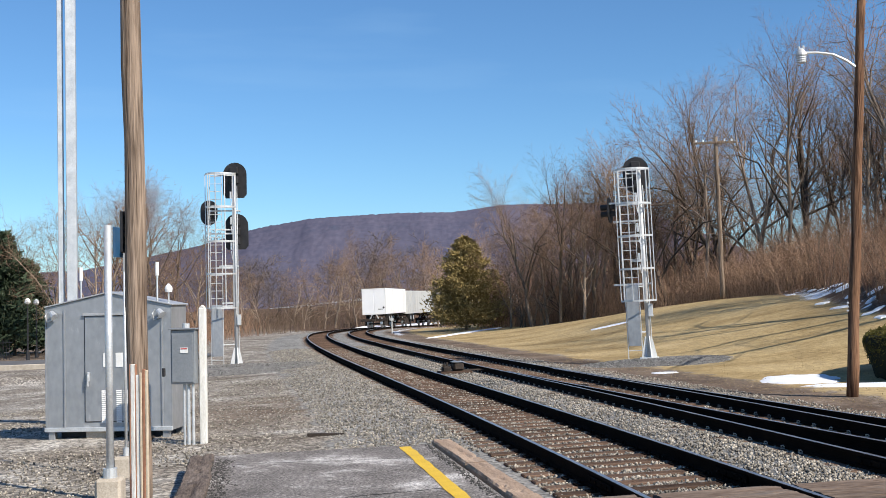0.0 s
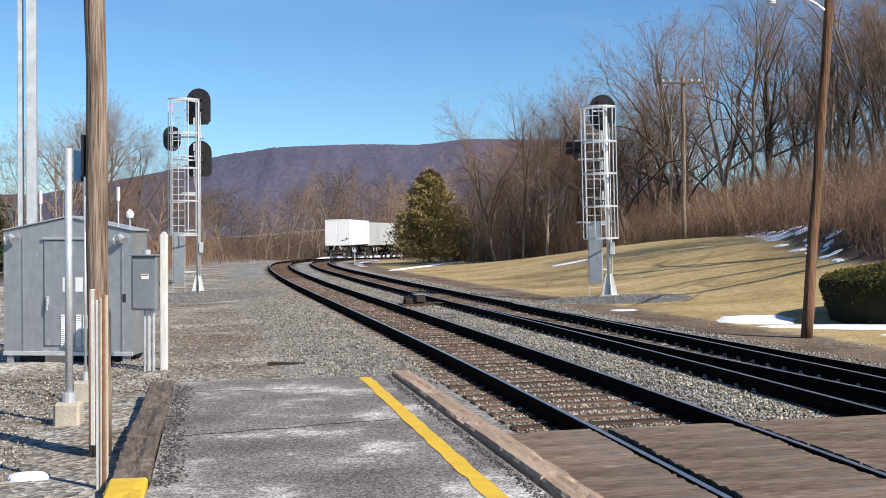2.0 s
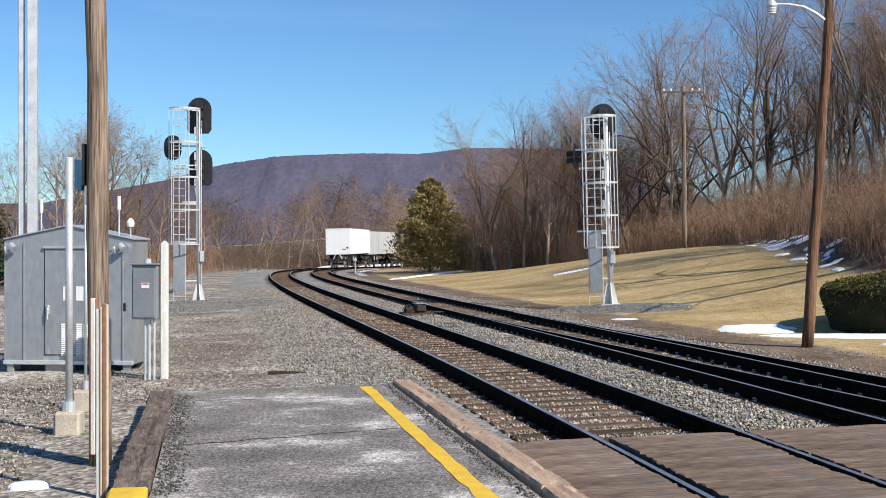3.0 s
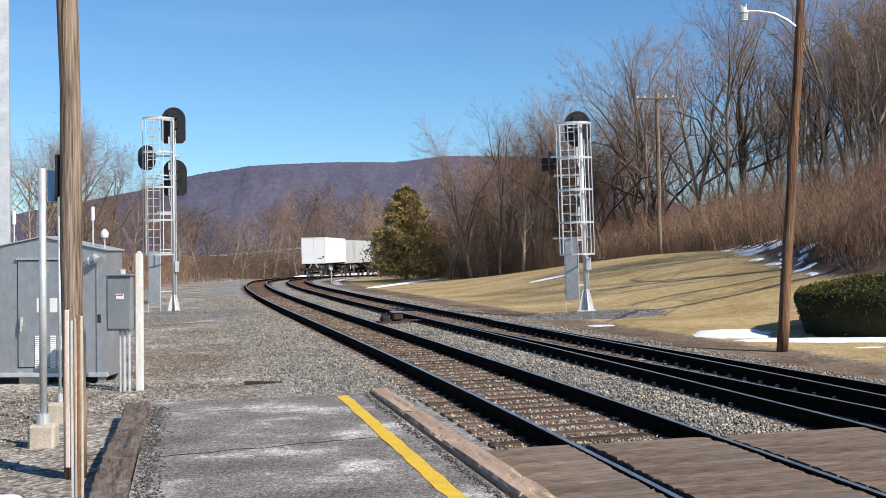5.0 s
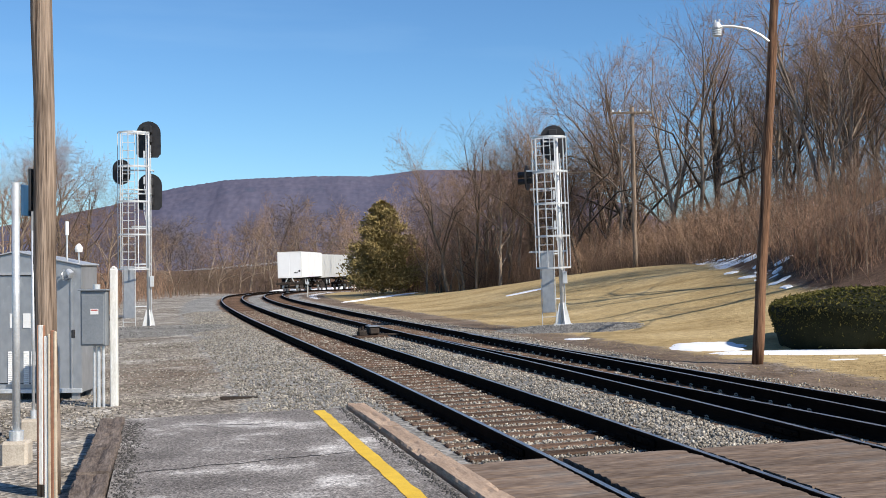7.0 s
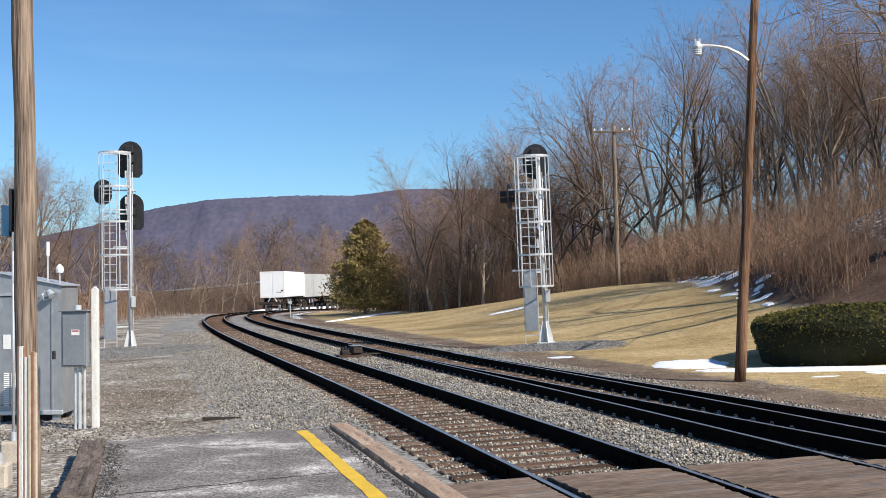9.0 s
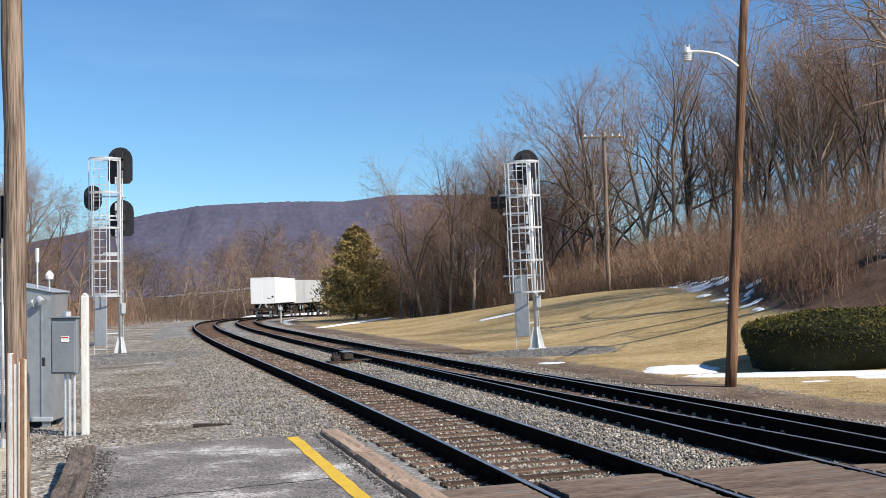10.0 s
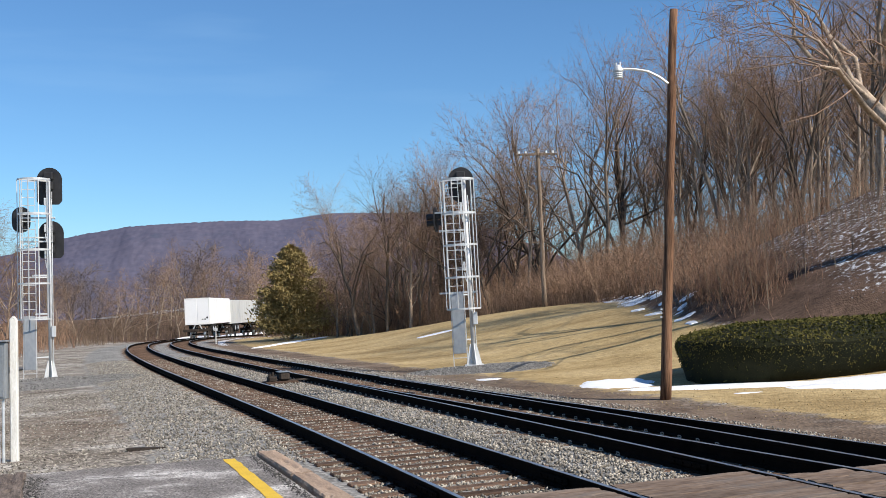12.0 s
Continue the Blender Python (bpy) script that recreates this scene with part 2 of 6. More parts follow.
# ---- the plan: the railway's centre line and the lie of the land ----
GAUGE, SPACING = 1.51, 3.26
S = np.arange(-30.0, 320.0, 0.5)
KAPPA = np.interp(S, [-30, 12, 25, 40, 60, 80, 100, 120, 200, 260], [-.0026, -.0026, -.0008, .0006, .0016, .0017, .0056, .0063, .0065, .0065])
THETA = -0.2819 + np.cumsum(KAPPA) * 0.5
THETA -= THETA[60] + 0.2819
CX, CY = np.cumsum(np.sin(THETA)) * 0.5, np.cumsum(np.cos(THETA)) * 0.5
CX += 3.7386 - CX[60]
CY += 2.0 - CY[60]


def grade(s):
    """The rails' fall along the curve."""
    return np.interp(s, [60, 80, 100, 130, 170, 320], [0, -0.093, -0.163, -0.449, -1.13, -2.2])


def on_track(s, u, z=0.0):
    """The place s metres along the centre line and u metres to its right."""
    x, y, t = (np.interp(s, S, a) for a in (CX, CY, THETA))
    return Vector((float(x + u * math.cos(t)), float(y - u * math.sin(t)), z + float(grade(s))))


def heading(s):
    return float(np.interp(s, S, THETA))


def track_coords(x, y):
    x, y = np.atleast_1d(x).astype(float), np.atleast_1d(y).astype(float)
    best, bi = np.full(x.shape, 1e18), np.zeros(x.shape, int)
    for i in range(0, len(S), 4):
        d = (x - CX[i]) ** 2 + (y - CY[i]) ** 2
        m = d < best
        best[m], bi[m] = d[m], i
    dx, dy, t = x - CX[bi], y - CY[bi], THETA[bi]
    return S[bi] + dx * np.sin(t) + dy * np.cos(t), dx * np.cos(t) - dy * np.sin(t)


def smooth(a, b, v):
    t = np.clip((v - a) / (b - a), 0, 1)
    return t * t * (3 - 2 * t)


FOOT_Y = [-40, 25, 31.5, 33.5, 36, 42, 50, 58, 75, 100, 140]        # foot of the wooded hill: x against y, then
FOOT_X = [60, 45, 24, 14.5, 10.2, 9.0, 8.9, 9.3, 7.5, -2, -2]


def behind_foot(x, y):
    """Metres into the hill from its foot."""
    f = np.interp(y, FOOT_Y, FOOT_X)
    return (x - f) * np.interp(y, [20, 33, 42, 60], [0.35, 0.4, 0.6, 1.0])


def land(x, y):
    """Height of the ground."""
    x, y = np.atleast_1d(x).astype(float), np.atleast_1d(y).astype(float)
    s, u = track_coords(x, y)
    z = -0.2 + grade(s) * (1 - smooth(8, 16, np.abs(u - 1.6)))
    z += 0.07 * smooth(-3.4, -2.4, u) * (1 - smooth(-1.6, -0.9, u)) * smooth(14, 22, s)      # shoulder left of the rails
    z += 0.05 * smooth(0.9, 1.4, u) * (1 - smooth(1.9, 2.4, u))
    z -= 0.10 * smooth(5.0, 6.5, u)
    z += 1.95 * smooth(8, 24, u) * (1 - smooth(62, 95, y)) * smooth(26, 46, y + 0.25 * x)
    b = behind_foot(x, y)
    steep = np.interp(y, [30, 48, 60, 90, 140], [0.68, 0.60, 0.24, 0.10, 0.05])
    b = np.where(y > 160, 0, b)
    z += steep * np.clip(b, 0, 13) + 0.08 * np.clip(b - 13, 0, 60)
    z += 2.6 * smooth(150, 185, y) * (1 - smooth(260, 600, y)) * (1 - smooth(-12, -4, u))           # far bank behind the curve
    z -= 0.25 * smooth(-10, -20, x) * (y < 40)
    return z


def land1(x, y):
    return float(land(x, y)[0])


# ---- ground: one sheet to the horizon ----
def graded(lo, hi, a, b, step, grow):
    """Grid lines: even between a and b, then ever wider out to lo and hi."""
    v = list(np.arange(a, b + 0.01, step))
    d, w = v[-1], step
    while d < hi:
        w *= grow
        d += w
        v.append(d)
    d, w = v[0], step
    while d > lo:
        w *= grow
        d -= w
        v.insert(0, d)
    return np.array(v)


gx, gy = graded(-4000, 4000, -32, 34, 0.6, 1.22), graded(-1500, 4600, 4, 118, 0.6, 1.22)
GX, GY = np.meshgrid(gx, gy)
fx, fy = GX.ravel(), GY.ravel()
fz = land(fx, fy)
fs, fu = track_coords(fx, fy)
rough = np.array([noise.noise(Vector((a * 0.35, b * 0.35, 0))) for a, b in zip(fx, fy)])
fz = fz + 0.03 * rough * (np.abs(fu - 1.6) > 4.5)
nx = len(gx)
quad = np.array([[j * nx + i, j * nx + i + 1, (j + 1) * nx + i + 1, (j + 1) * nx + i] for j in range(len(gy) - 1) for i in range(nx - 1)])


def ground_material():
    m = bpy.data.materials.new("ground_cover")
    m.use_nodes = True
    n, l = m.node_tree.nodes, m.node_tree.links
    b = n["Principled BSDF"]
    b.inputs["Roughness"].default_value = 0.95
    b.inputs["Specular IOR Level"].default_value = 0.12
    tc = n.new("ShaderNodeTexCoord")

    def tex(scale, detail=8, kind="ShaderNodeTexNoise", stretch=None):
        t = n.new(kind)
        t.inputs["Scale"].default_value = scale
        if kind == "ShaderNodeTexNoise":
            t.inputs["Detail"].default_value = detail
            t.inputs["Roughness"].default_value = 0.5 + 0.02 * detail
        if stretch:
            mp = n.new("ShaderNodeMapping")
            mp.inputs["Scale"].default_value = stretch
            l.new(tc.outputs["Object"], mp.inputs[0])
            l.new(mp.outputs[0], t.inputs["Vector"])
        else:
            l.new(tc.outputs["Object"], t.inputs["Vector"])
        return t

    def ramp(src, stops):
        r = n.new("ShaderNodeValToRGB")
        while len(r.color_ramp.elements) < len(stops):
            r.color_ramp.elements.new(0.5)
        for e, (p, c) in zip(r.color_ramp.elements, stops):
            e.position, e.color = p, (*c, 1)
        l.new(src, r.inputs[0])
        return r.outputs[0]

    def mixed(fac, a, c, kind="MIX", amount=None):
        x = n.new("ShaderNodeMixRGB")
        x.blend_type = kind
        if amount is not None:
            x.inputs[0].default_value = amount
        else:
            l.new(fac, x.inputs[0])
        l.new(a, x.inputs[1])
        l.new(c, x.inputs[2])
        return x.outputs[0]

    def zone(name, wobble, width):
        """The named cover, with a ragged border."""
        a, add, sub, r = n.new("ShaderNodeAttribute"), n.new("ShaderNodeMath"), n.new("ShaderNodeMath"), n.new("ShaderNodeMapRange")
        a.attribute_name = name
        sub.operation, sub.inputs[1].default_value = "SUBTRACT", 0.5
        l.new(wobble, sub.inputs[0])
        mul = n.new("ShaderNodeMath")
        mul.operation, mul.inputs[1].default_value = "MULTIPLY", 1.3
        l.new(sub.outputs[0], mul.inputs[0])
        l.new(a.outputs["Fac"], add.inputs[0])
        l.new(mul.outputs[0], add.inputs[1])
        r.inputs[1].default_value, r.inputs[2].default_value = 0.5 - width, 0.5 + width
        l.new(add.outputs[0], r.inputs[0])
        return r.outputs[0]

    edge = tex(1.1, 10).outputs[0]
    fine = tex(38, 6).outputs[0]
    stones = tex(17, kind="ShaderNodeTexVoronoi")
    gravel = mixed(None, ramp(tex(0.45).outputs[0], [(0.32, (0.15, 0.128, 0.106)), (0.5, (0.265, 0.242, 0.215)), (0.66, (0.46, 0.445, 0.42))]),
                   ramp(stones.outputs["Color"], [(0.1, (0.30, 0.29, 0.28)), (0.55, (0.95, 0.92, 0.88)), (0.95, (2.0, 1.95, 1.85))]), "MULTIPLY", 0.9)
    ballast = mixed(None, ramp(tex(0.7).outputs[0], [(0.35, (0.19, 0.188, 0.182)), (0.65, (0.335, 0.33, 0.318))]),
                    ramp(stones.outputs["Color"], [(0.1, (0.4, 0.4, 0.39)), (0.6, (1, 0.98, 0.95)), (0.95, (1.6, 1.55, 1.5))]), "MULTIPLY", 0.85)
    lawn = mixed(None, ramp(tex(0.22, 10, stretch=(1, 1.6, 1)).outputs[0], [(0.30, (0.25, 0.175, 0.085)), (0.5, (0.44, 0.335, 0.18)), (0.72, (0.56, 0.445, 0.27))]),
                 ramp(tex(4.0, 12, stretch=(1, 2.0, 1)).outputs[0], [(0.3, (0.42, 0.40, 0.35)), (0.7, (1.42, 1.38, 1.28))]), "MULTIPLY", 0.9)
    litter = mixed(None, ramp(tex(0.5).outputs[0], [(0.35, (0.07, 0.046, 0.033)), (0.65, (0.165, 0.11, 0.082))]),
                   ramp(tex(7, 8).outputs[0], [(0.3, (0.5, 0.5, 0.5)), (0.7, (1.4, 1.35, 1.3))]), "MULTIPLY", 0.9)
    dirt = mixed(None, ramp(tex(0.6).outputs[0], [(0.35, (0.10, 0.072, 0.054)), (0.65, (0.215, 0.165, 0.125))]),
                 ramp(stones.outputs["Color"], [(0.1, (0.6, 0.6, 0.58)), (0.95, (1.5, 1.45, 1.4))]), "MULTIPLY", 0.7)
    snow = ramp(fine, [(0.3, (0.74, 0.77, 0.82)), (0.7, (0.86, 0.87, 0.89))])
    col = gravel
    for name, c, w, width in (("dirt", dirt, edge, 0.25), ("ballast", ballast, edge, 0.12), ("lawn", lawn, edge, 0.10), ("litter", litter, edge, 0.12),
                              ("snow", snow, tex(5.0, 12).outputs[0], 0.06)):
        col = mixed(zone(name, w, width), col, c)
    l.new(col, b.inputs["Base Color"])
    bp = n.new("ShaderNodeBump")
    bp.inputs["Strength"].default_value, bp.inputs["Distance"].default_value = 0.6, 0.03
    l.new(stones.outputs["Distance"], bp.inputs["Height"])
    l.new(bp.outputs[0], b.inputs["Normal"])
    return m


ground = new("ground", np_mesh("ground", np.stack([fx, fy, fz], 1), quad, ground_material(), True))
tagged(ground, "gravel yard, brown winter lawn and leaf-strewn wooded bank", "ground", kind="structure")
bf = behind_foot(fx, fy)
lawn_v = smooth(6.6, 9.0, fu) * (1 - smooth(-0.8, 0.8, bf)) + smooth(-12, -40, fu) * 0.9
litter_v = smooth(-0.6, 0.6, bf) * (fu > 5) * (fy > 0) + smooth(125, 140, fy) * 0.8
ball_v = smooth(-3.7, -3.0, fu) * (1 - smooth(4.9, 5.8, fu)) * (fs < 300)
dirt_v = 0.62 * np.exp(-((fx + 7.5) / 3.0) ** 2 - ((fy - 24) / 6) ** 2) + 0.80 * smooth(5.0, 5.8, fu) * (1 - smooth(7.2, 9.0, fu)) + 0.7 * smooth(-7, -10, fu) * smooth(50, 60, fy)
snow_v = np.where((fx / np.maximum(fy, 1) > 0.265) & (fy < 52), 0.41, 0.37) * smooth(0.2, 1.2, bf) * (1 - smooth(9, 13, bf)) * smooth(10.5, 14, fx) * (fy < 62) * (fy > 20)
snow_v += 0.40 * np.exp(-((fx - 9.4) / 1.4) ** 2 - ((fy - 46.0) / 7) ** 2)
snow_v += 0.50 * np.exp(-(bf / 1.0) ** 2) * (fy > 52) * (fy < 96)
snow_v += 0.60 * np.exp(-((fu - 6.6) / 0.7) ** 2) * smooth(82, 90, fs) * (fs < 150) 
for name, v in (("lawn", lawn_v), ("litter", litter_v), ("ballast", ball_v), ("dirt", dirt_v), ("snow", snow_v)):
    at = ground.data.attributes.new(name, "FLOAT", "POINT")
    at.data.foreach_set("value", np.clip(v, 0, 1).astype(np.float32))


# ---- the mountain ----
RIDGE_T = [-1.6, -0.9, -0.5, -0.383, -0.335, -0.316, -0.296, -0.278, -0.250, -0.227, -0.199, -0.169, -0.146, -0.131, -0.110, -0.096, -0.078, 0.0, 0.05, 0.12, 0.6, 1.5]
RIDGE_H = [0.03, 0.03, 0.037, 0.0569, 0.0697, 0.0733, 0.0758, 0.0785, 0.0797, 0.0803, 0.0810, 0.0806, 0.0800, 0.0812, 0.0840, 0.0850, 0.0848, 0.083, 0.065, 0.035, 0.03, 0.03]
far = 2300.0
mt, mr = np.linspace(-0.75, 0.6, 700), np.linspace(0, 1, 60)
mv = []
for r in mr:
    for t in mt:
        h = float(np.interp(t, RIDGE_T, RIDGE_H)) * far
        d = 1880 + (far - 1880) * r
        spur = 0.045 * noise.noise(Vector((t * 22, r * 1.6, 3))) + 0.03 * noise.noise(Vector((t * 60, r * 4, 7)))
        tip = 1.4 * noise.noise(Vector((t * 1500, r * 60, 9))) + 1.6 * noise.noise(Vector((t * 420, r * 20, 2)))
        mv.append((t * d, d, EYE - 12 + (h + 10) * (r ** 0.85 + spur * math.sin(math.pi * r)) + tip * (r > 0.05)))
nm = len(mt)
mq = [(j * nm + i, j * nm + i + 1, (j + 1) * nm + i + 1, (j + 1) * nm + i) for j in range(len(mr) - 1) for i in range(nm - 1)]
# bare forest colour with the blue haze of distance painted in
M["mountain"] = mat("hazed_leafless_forest", (0.078, 0.081, 0.124), (0.126, 0.117, 0.160), 0.010, 0.95, 0, 0.2, 0.06, dist=4.0, con=0.36,
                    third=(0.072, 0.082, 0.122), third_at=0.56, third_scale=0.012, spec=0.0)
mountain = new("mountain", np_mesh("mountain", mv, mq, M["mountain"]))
tagged(mountain, "long wooded mountain ridge of bare winter forest, distance haze in its colour", "mountain", kind="structure")

# ---- platform ----
PL = [(-5.55, 14.85), (-2.68, 15.62), (-0.30, 8.55), (2.26, 1.0), (4.2, -4.7), (1.0, -7.2), (-1.3, 1.0), (-3.45, 8.64)]
bm = bmesh.new()
add_prism(bm, PL, (0, 0, -0.22), (1, 0, 0), (0, 1, 0), (0, 0, 0.21))
platform = new("platform", mesh_of("platform", bm, M["asphalt"]))
tagged(platform, "low asphalt station platform with salt stains and cracks", "platform", kind="structure")


def worn_timber(length, w, z0, z1, seed, wear=0.012, step=0.07):
    """A timber along x with rounded, chipped and split upper edges."""
    bm = bmesh.new()
    b = 0.022
    outline = [(-w / 2, z0), (w / 2, z0), (w / 2, z1 - b), (w / 2 - b, z1), (w * 0.2, z1), (w * 0.02, z1), (-w * 0.18, z1), (-w / 2 + b, z1), (-w / 2, z1 - b)]
    n = max(3, int(length / step))
    rows = []
    for i in range(n + 1):
        x = -length / 2 + length * i / n
        row = []
        for k, (y, z) in enumerate(outline):
            a = noise.noise(Vector((x * 2.6 + seed * 7.1, k * 1.7, seed)))
            c = noise.noise(Vector((x * 11.0 + seed * 3.3, k * 2.9, seed + 5)))
            top = k > 1
            split = 0.6 * wear if k == 5 and a > 0.05 else 0.0
            chip = 2.2 * wear * max(0.0, a + 0.5 * c - 0.25) if k in (2, 3, 7, 8) else 0.0
            end = 1.6 * wear * noise.noise(Vector((k * 0.9, seed, i))) if i in (0, n) else 0.0
            row.append(bm.verts.new((x + end, y - math.copysign(chip, y) + 0.5 * wear * c * top, z - (chip + split + 0.35 * wear * (a + 0.6 * c)) * top)))
        rows.append(row)
    k = len(outline)
    for p, q in zip(rows, rows[1:]):
        for i in range(k):
            bm.faces.new((p[i], p[(i + 1) % k], q[(i + 1) % k], q[i]))
    bm.faces.new(rows[0])
    bm.faces.new(rows[-1])
    return bm


def strip_piece(name, a, b, w, z0, z1, material, parent=None, wear=0.012, wob=0.0):
    """A long timber from a to b."""
    a, b = Vector((*a, 0)), Vector((*b, 0))
    d = b - a
    ob = new(name, mesh_of(name, worn_timber(d.length, w, z0, z1, a.x + 3 * a.y, wear), material))
    ob.parent = parent
    ob.matrix_basis = Matrix.Translation((a + b) / 2) @ Matrix.Rotation(math.atan2(d.y, d.x) + wob, 4, "Z")
    return ob


kerb = thing("platform_kerb", (0, 0, 0), "worn tan timber kerb along the asphalt platform edge", "kerb")
kdir = Vector((2.33, -6.89)).normalized()
k0 = Vector((-2.67, 15.72))
for i in range(8):
    a, b = k0 + kdir * (i * 2.42), k0 + kdir * (i * 2.42 + 2.40)
    o = Vector((kdir.y, -kdir.x)) * -0.135
    strip_piece("timber", a + o, b + o, 0.27, -0.2, 0.035 - 0.006 * (i % 2), M["kerb"], kerb, 0.020, 0.004 * (-1) ** i)
edge = thing("platform_edging", (0, 0, 0), "split grey timber edging along the platform's back", "edging")
e0, e1 = Vector((-5.68, 14.75)), Vector((-3.64, 8.66))
ed = (e1 - e0).normalized()
for i, (a, b) in enumerate(((0, 2.6), (2.62, 4.4), (4.42, 6.42))):
    strip_piece("timber", e0 + ed * a, e0 + ed * b, 0.32, -0.2, 0.03 + 0.02 * (i == 1), M["edging"], edge, 0.034, 0.012 * (-1) ** i)
strip_piece("painted_timber", e0 + ed * 6.44, e0 + ed * 9.0, 0.31, -0.2, 0.035, M["yellow"], edge, 0.015)
bm = bmesh.new()
y0, y1 = Vector((-3.00, 15.36)), Vector((-0.70, 8.47))
yd = (y1 - y0).normalized()
yn = Vector((yd.y, -yd.x))
left, right = [], []
for i in range(61):
    p = y0 + yd * (i * 0.27)
    left.append((*(p + yn * (-0.08 + 0.028 * noise.noise(Vector((i * 0.7, 0, 0))))), 0))
    right.append((*(p + yn * (0.08 + 0.028 * noise.noise(Vector((i * 0.7, 5, 0))))), 0))
va, vb = [bm.verts.new((a[0], a[1], -0.005)) for a in left], [bm.verts.new((a[0], a[1], -0.005)) for a in right]
for i in range(60):
    bm.faces.new((va[i], vb[i], vb[i + 1], va[i + 1]))
line = new("yellow_line", mesh_of("yellow_line", bm, M["yellow"]))
tagged(line, "faded yellow safety line painted on the platform asphalt", "line marking", kind="structure")

# ---- railway ----
PROFILE = [(-0.07, -0.17), (-0.07, -0.155), (-0.012, -0.135), (-0.012, -0.045), (-0.037, -0.035), (-0.037, -0.008), (-0.028, -0.002),
           (0.028, -0.002), (0.037, -0.008), (0.037, -0.035), (0.012, -0.045), (0.012, -0.135), (0.07, -0.155), (0.07, -0.17)]


def rail(name, s0, s1, off, parent, label=""):
    """A rail that follows the centre line at the offset off(s), with a bright head."""
    bm = bmesh.new()
    rows = []
    ss = np.arange(s0, s1 + 0.1, 1.0)
    for s in ss:
        o, t = off(s), heading(s)
        c = on_track(s, o)
        gz = c.z
        rows.append([bm.verts.new((c.x + px * math.cos(t), c.y - px * math.sin(t), pz + gz)) for px, pz in PROFILE])
    k = len(PROFILE)
    for a, b in zip(rows, rows[1:]):
        for i in range(k - 1):
            f = bm.faces.new((a[i], a[i + 1], b[i + 1], b[i]))
            f.material_index = 1 if i == 6 else 0
    bm.faces.new(rows[0])
    bm.faces.new(rows[-1])
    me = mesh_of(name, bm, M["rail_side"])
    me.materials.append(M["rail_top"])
    ob = new(name, me)
    ob.parent = parent
    return tagged(ob, label)


def diverge(s):
    return 0.5 * (max(0.0, 31.0 - s) / 16.0) ** 1.7


near_track = thing("railway_track", (0, 0, 0), "curving rusty steel rails on weathered wooden ties", "railway track", "railway tracks")
far_track = thing("railway_track", (0, 0, 0), "rusty curving track with a turnout and elastic rail clips", "railway track", "railway tracks")
rail("rail", -28, 250, lambda s: -GAUGE / 2, near_track)
rail("rail", -28, 250, lambda s: GAUGE / 2, near_track)
rail("rail", -28, 250, lambda s: SPACING - GAUGE / 2, far_track)
rail("rail", -28, 250, lambda s: SPACING + GAUGE / 2 + (0 if s > 31 else diverge(s)), far_track)
rail("switch_rail", -28, 30, lambda s: SPACING + GAUGE / 2 - 0.075 * max(0, min(1, (s - 20) / 10)), far_track)
rail("switch_rail", -28, 30, lambda s: SPACING - GAUGE / 2 + diverge(s) + 0.075, far_track)


def tie_mesh(length):
    bm = bmesh.new()
    add_box(bm, (0, 0, 0), (length, 0.23, 0.17), None, 0.012)
    for k in range(3):
        add_box(bm, (random.uniform(-0.3, 0.3) * length, random.uniform(-0.06, 0.06), 0.086), (length * 0.4, 0.012, 0.004))
    return mesh_of("tie", bm, M["tie"])


ties = [tie_mesh(2.6) for _ in range(3)]
long_tie = tie_mesh(3.5)
plate = bmesh.new()
add_box(plate, (0, 0, 0.091), (0.36, 0.19, 0.014))
for k in (-1, 1):
    for q in (-0.06, 0.06):
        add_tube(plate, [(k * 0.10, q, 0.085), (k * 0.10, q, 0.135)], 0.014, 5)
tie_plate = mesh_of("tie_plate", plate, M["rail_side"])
plate = bmesh.new()
add_box(plate, (0.10, 0, 0.095), (0.04, 0.07, 0.010))
add_tube(plate, [(0.10, -0.03, 0.10), (0.112, -0.012, 0.128), (0.095, 0.015, 0.13), (0.085, 0.03, 0.11)], 0.008, 5)
clip_mesh = mesh_of("clip", plate, M["concrete"])


def lay_ties(track, base, s0, s1):
    s, i = s0, 0
    while s < s1:
        wide = base > 1 and s < 33
        d = diverge(s) if wide else 0
        m = Matrix.Translation(on_track(s, base + d / 2, -0.256 + random.uniform(-0.008, 0.004))) @ Matrix.Rotation(-heading(s) + random.uniform(-0.012, 0.012), 4, "Z")
        o = piece("tie", long_tie if wide and d > 0.3 else ties[i % 3], track, m)
        i += 1
        if base < 1 and s < 60:
            for u in (-GAUGE / 2, GAUGE / 2):
                piece("tie_plate", tie_plate, track, Matrix.Translation(on_track(s, base + u, -0.256)) @ Matrix.Rotation(-heading(s), 4, "Z"))
        if base > 1 and 12.5 < s < 45:
            for u in [base - GAUGE / 2, base + GAUGE / 2] + ([base + GAUGE / 2 + d] if d > 0.3 else []):
                for turn in (0, math.pi):
                    piece("clip", clip_mesh, track, Matrix.Translation(on_track(s, u, -0.262)) @ Matrix.Rotation(turn - heading(s), 4, "Z"))
        s += 0.5


lay_ties(near_track, 0.0, 10.2, 150)
lay_ties(far_track, SPACING, 9.4, 150)
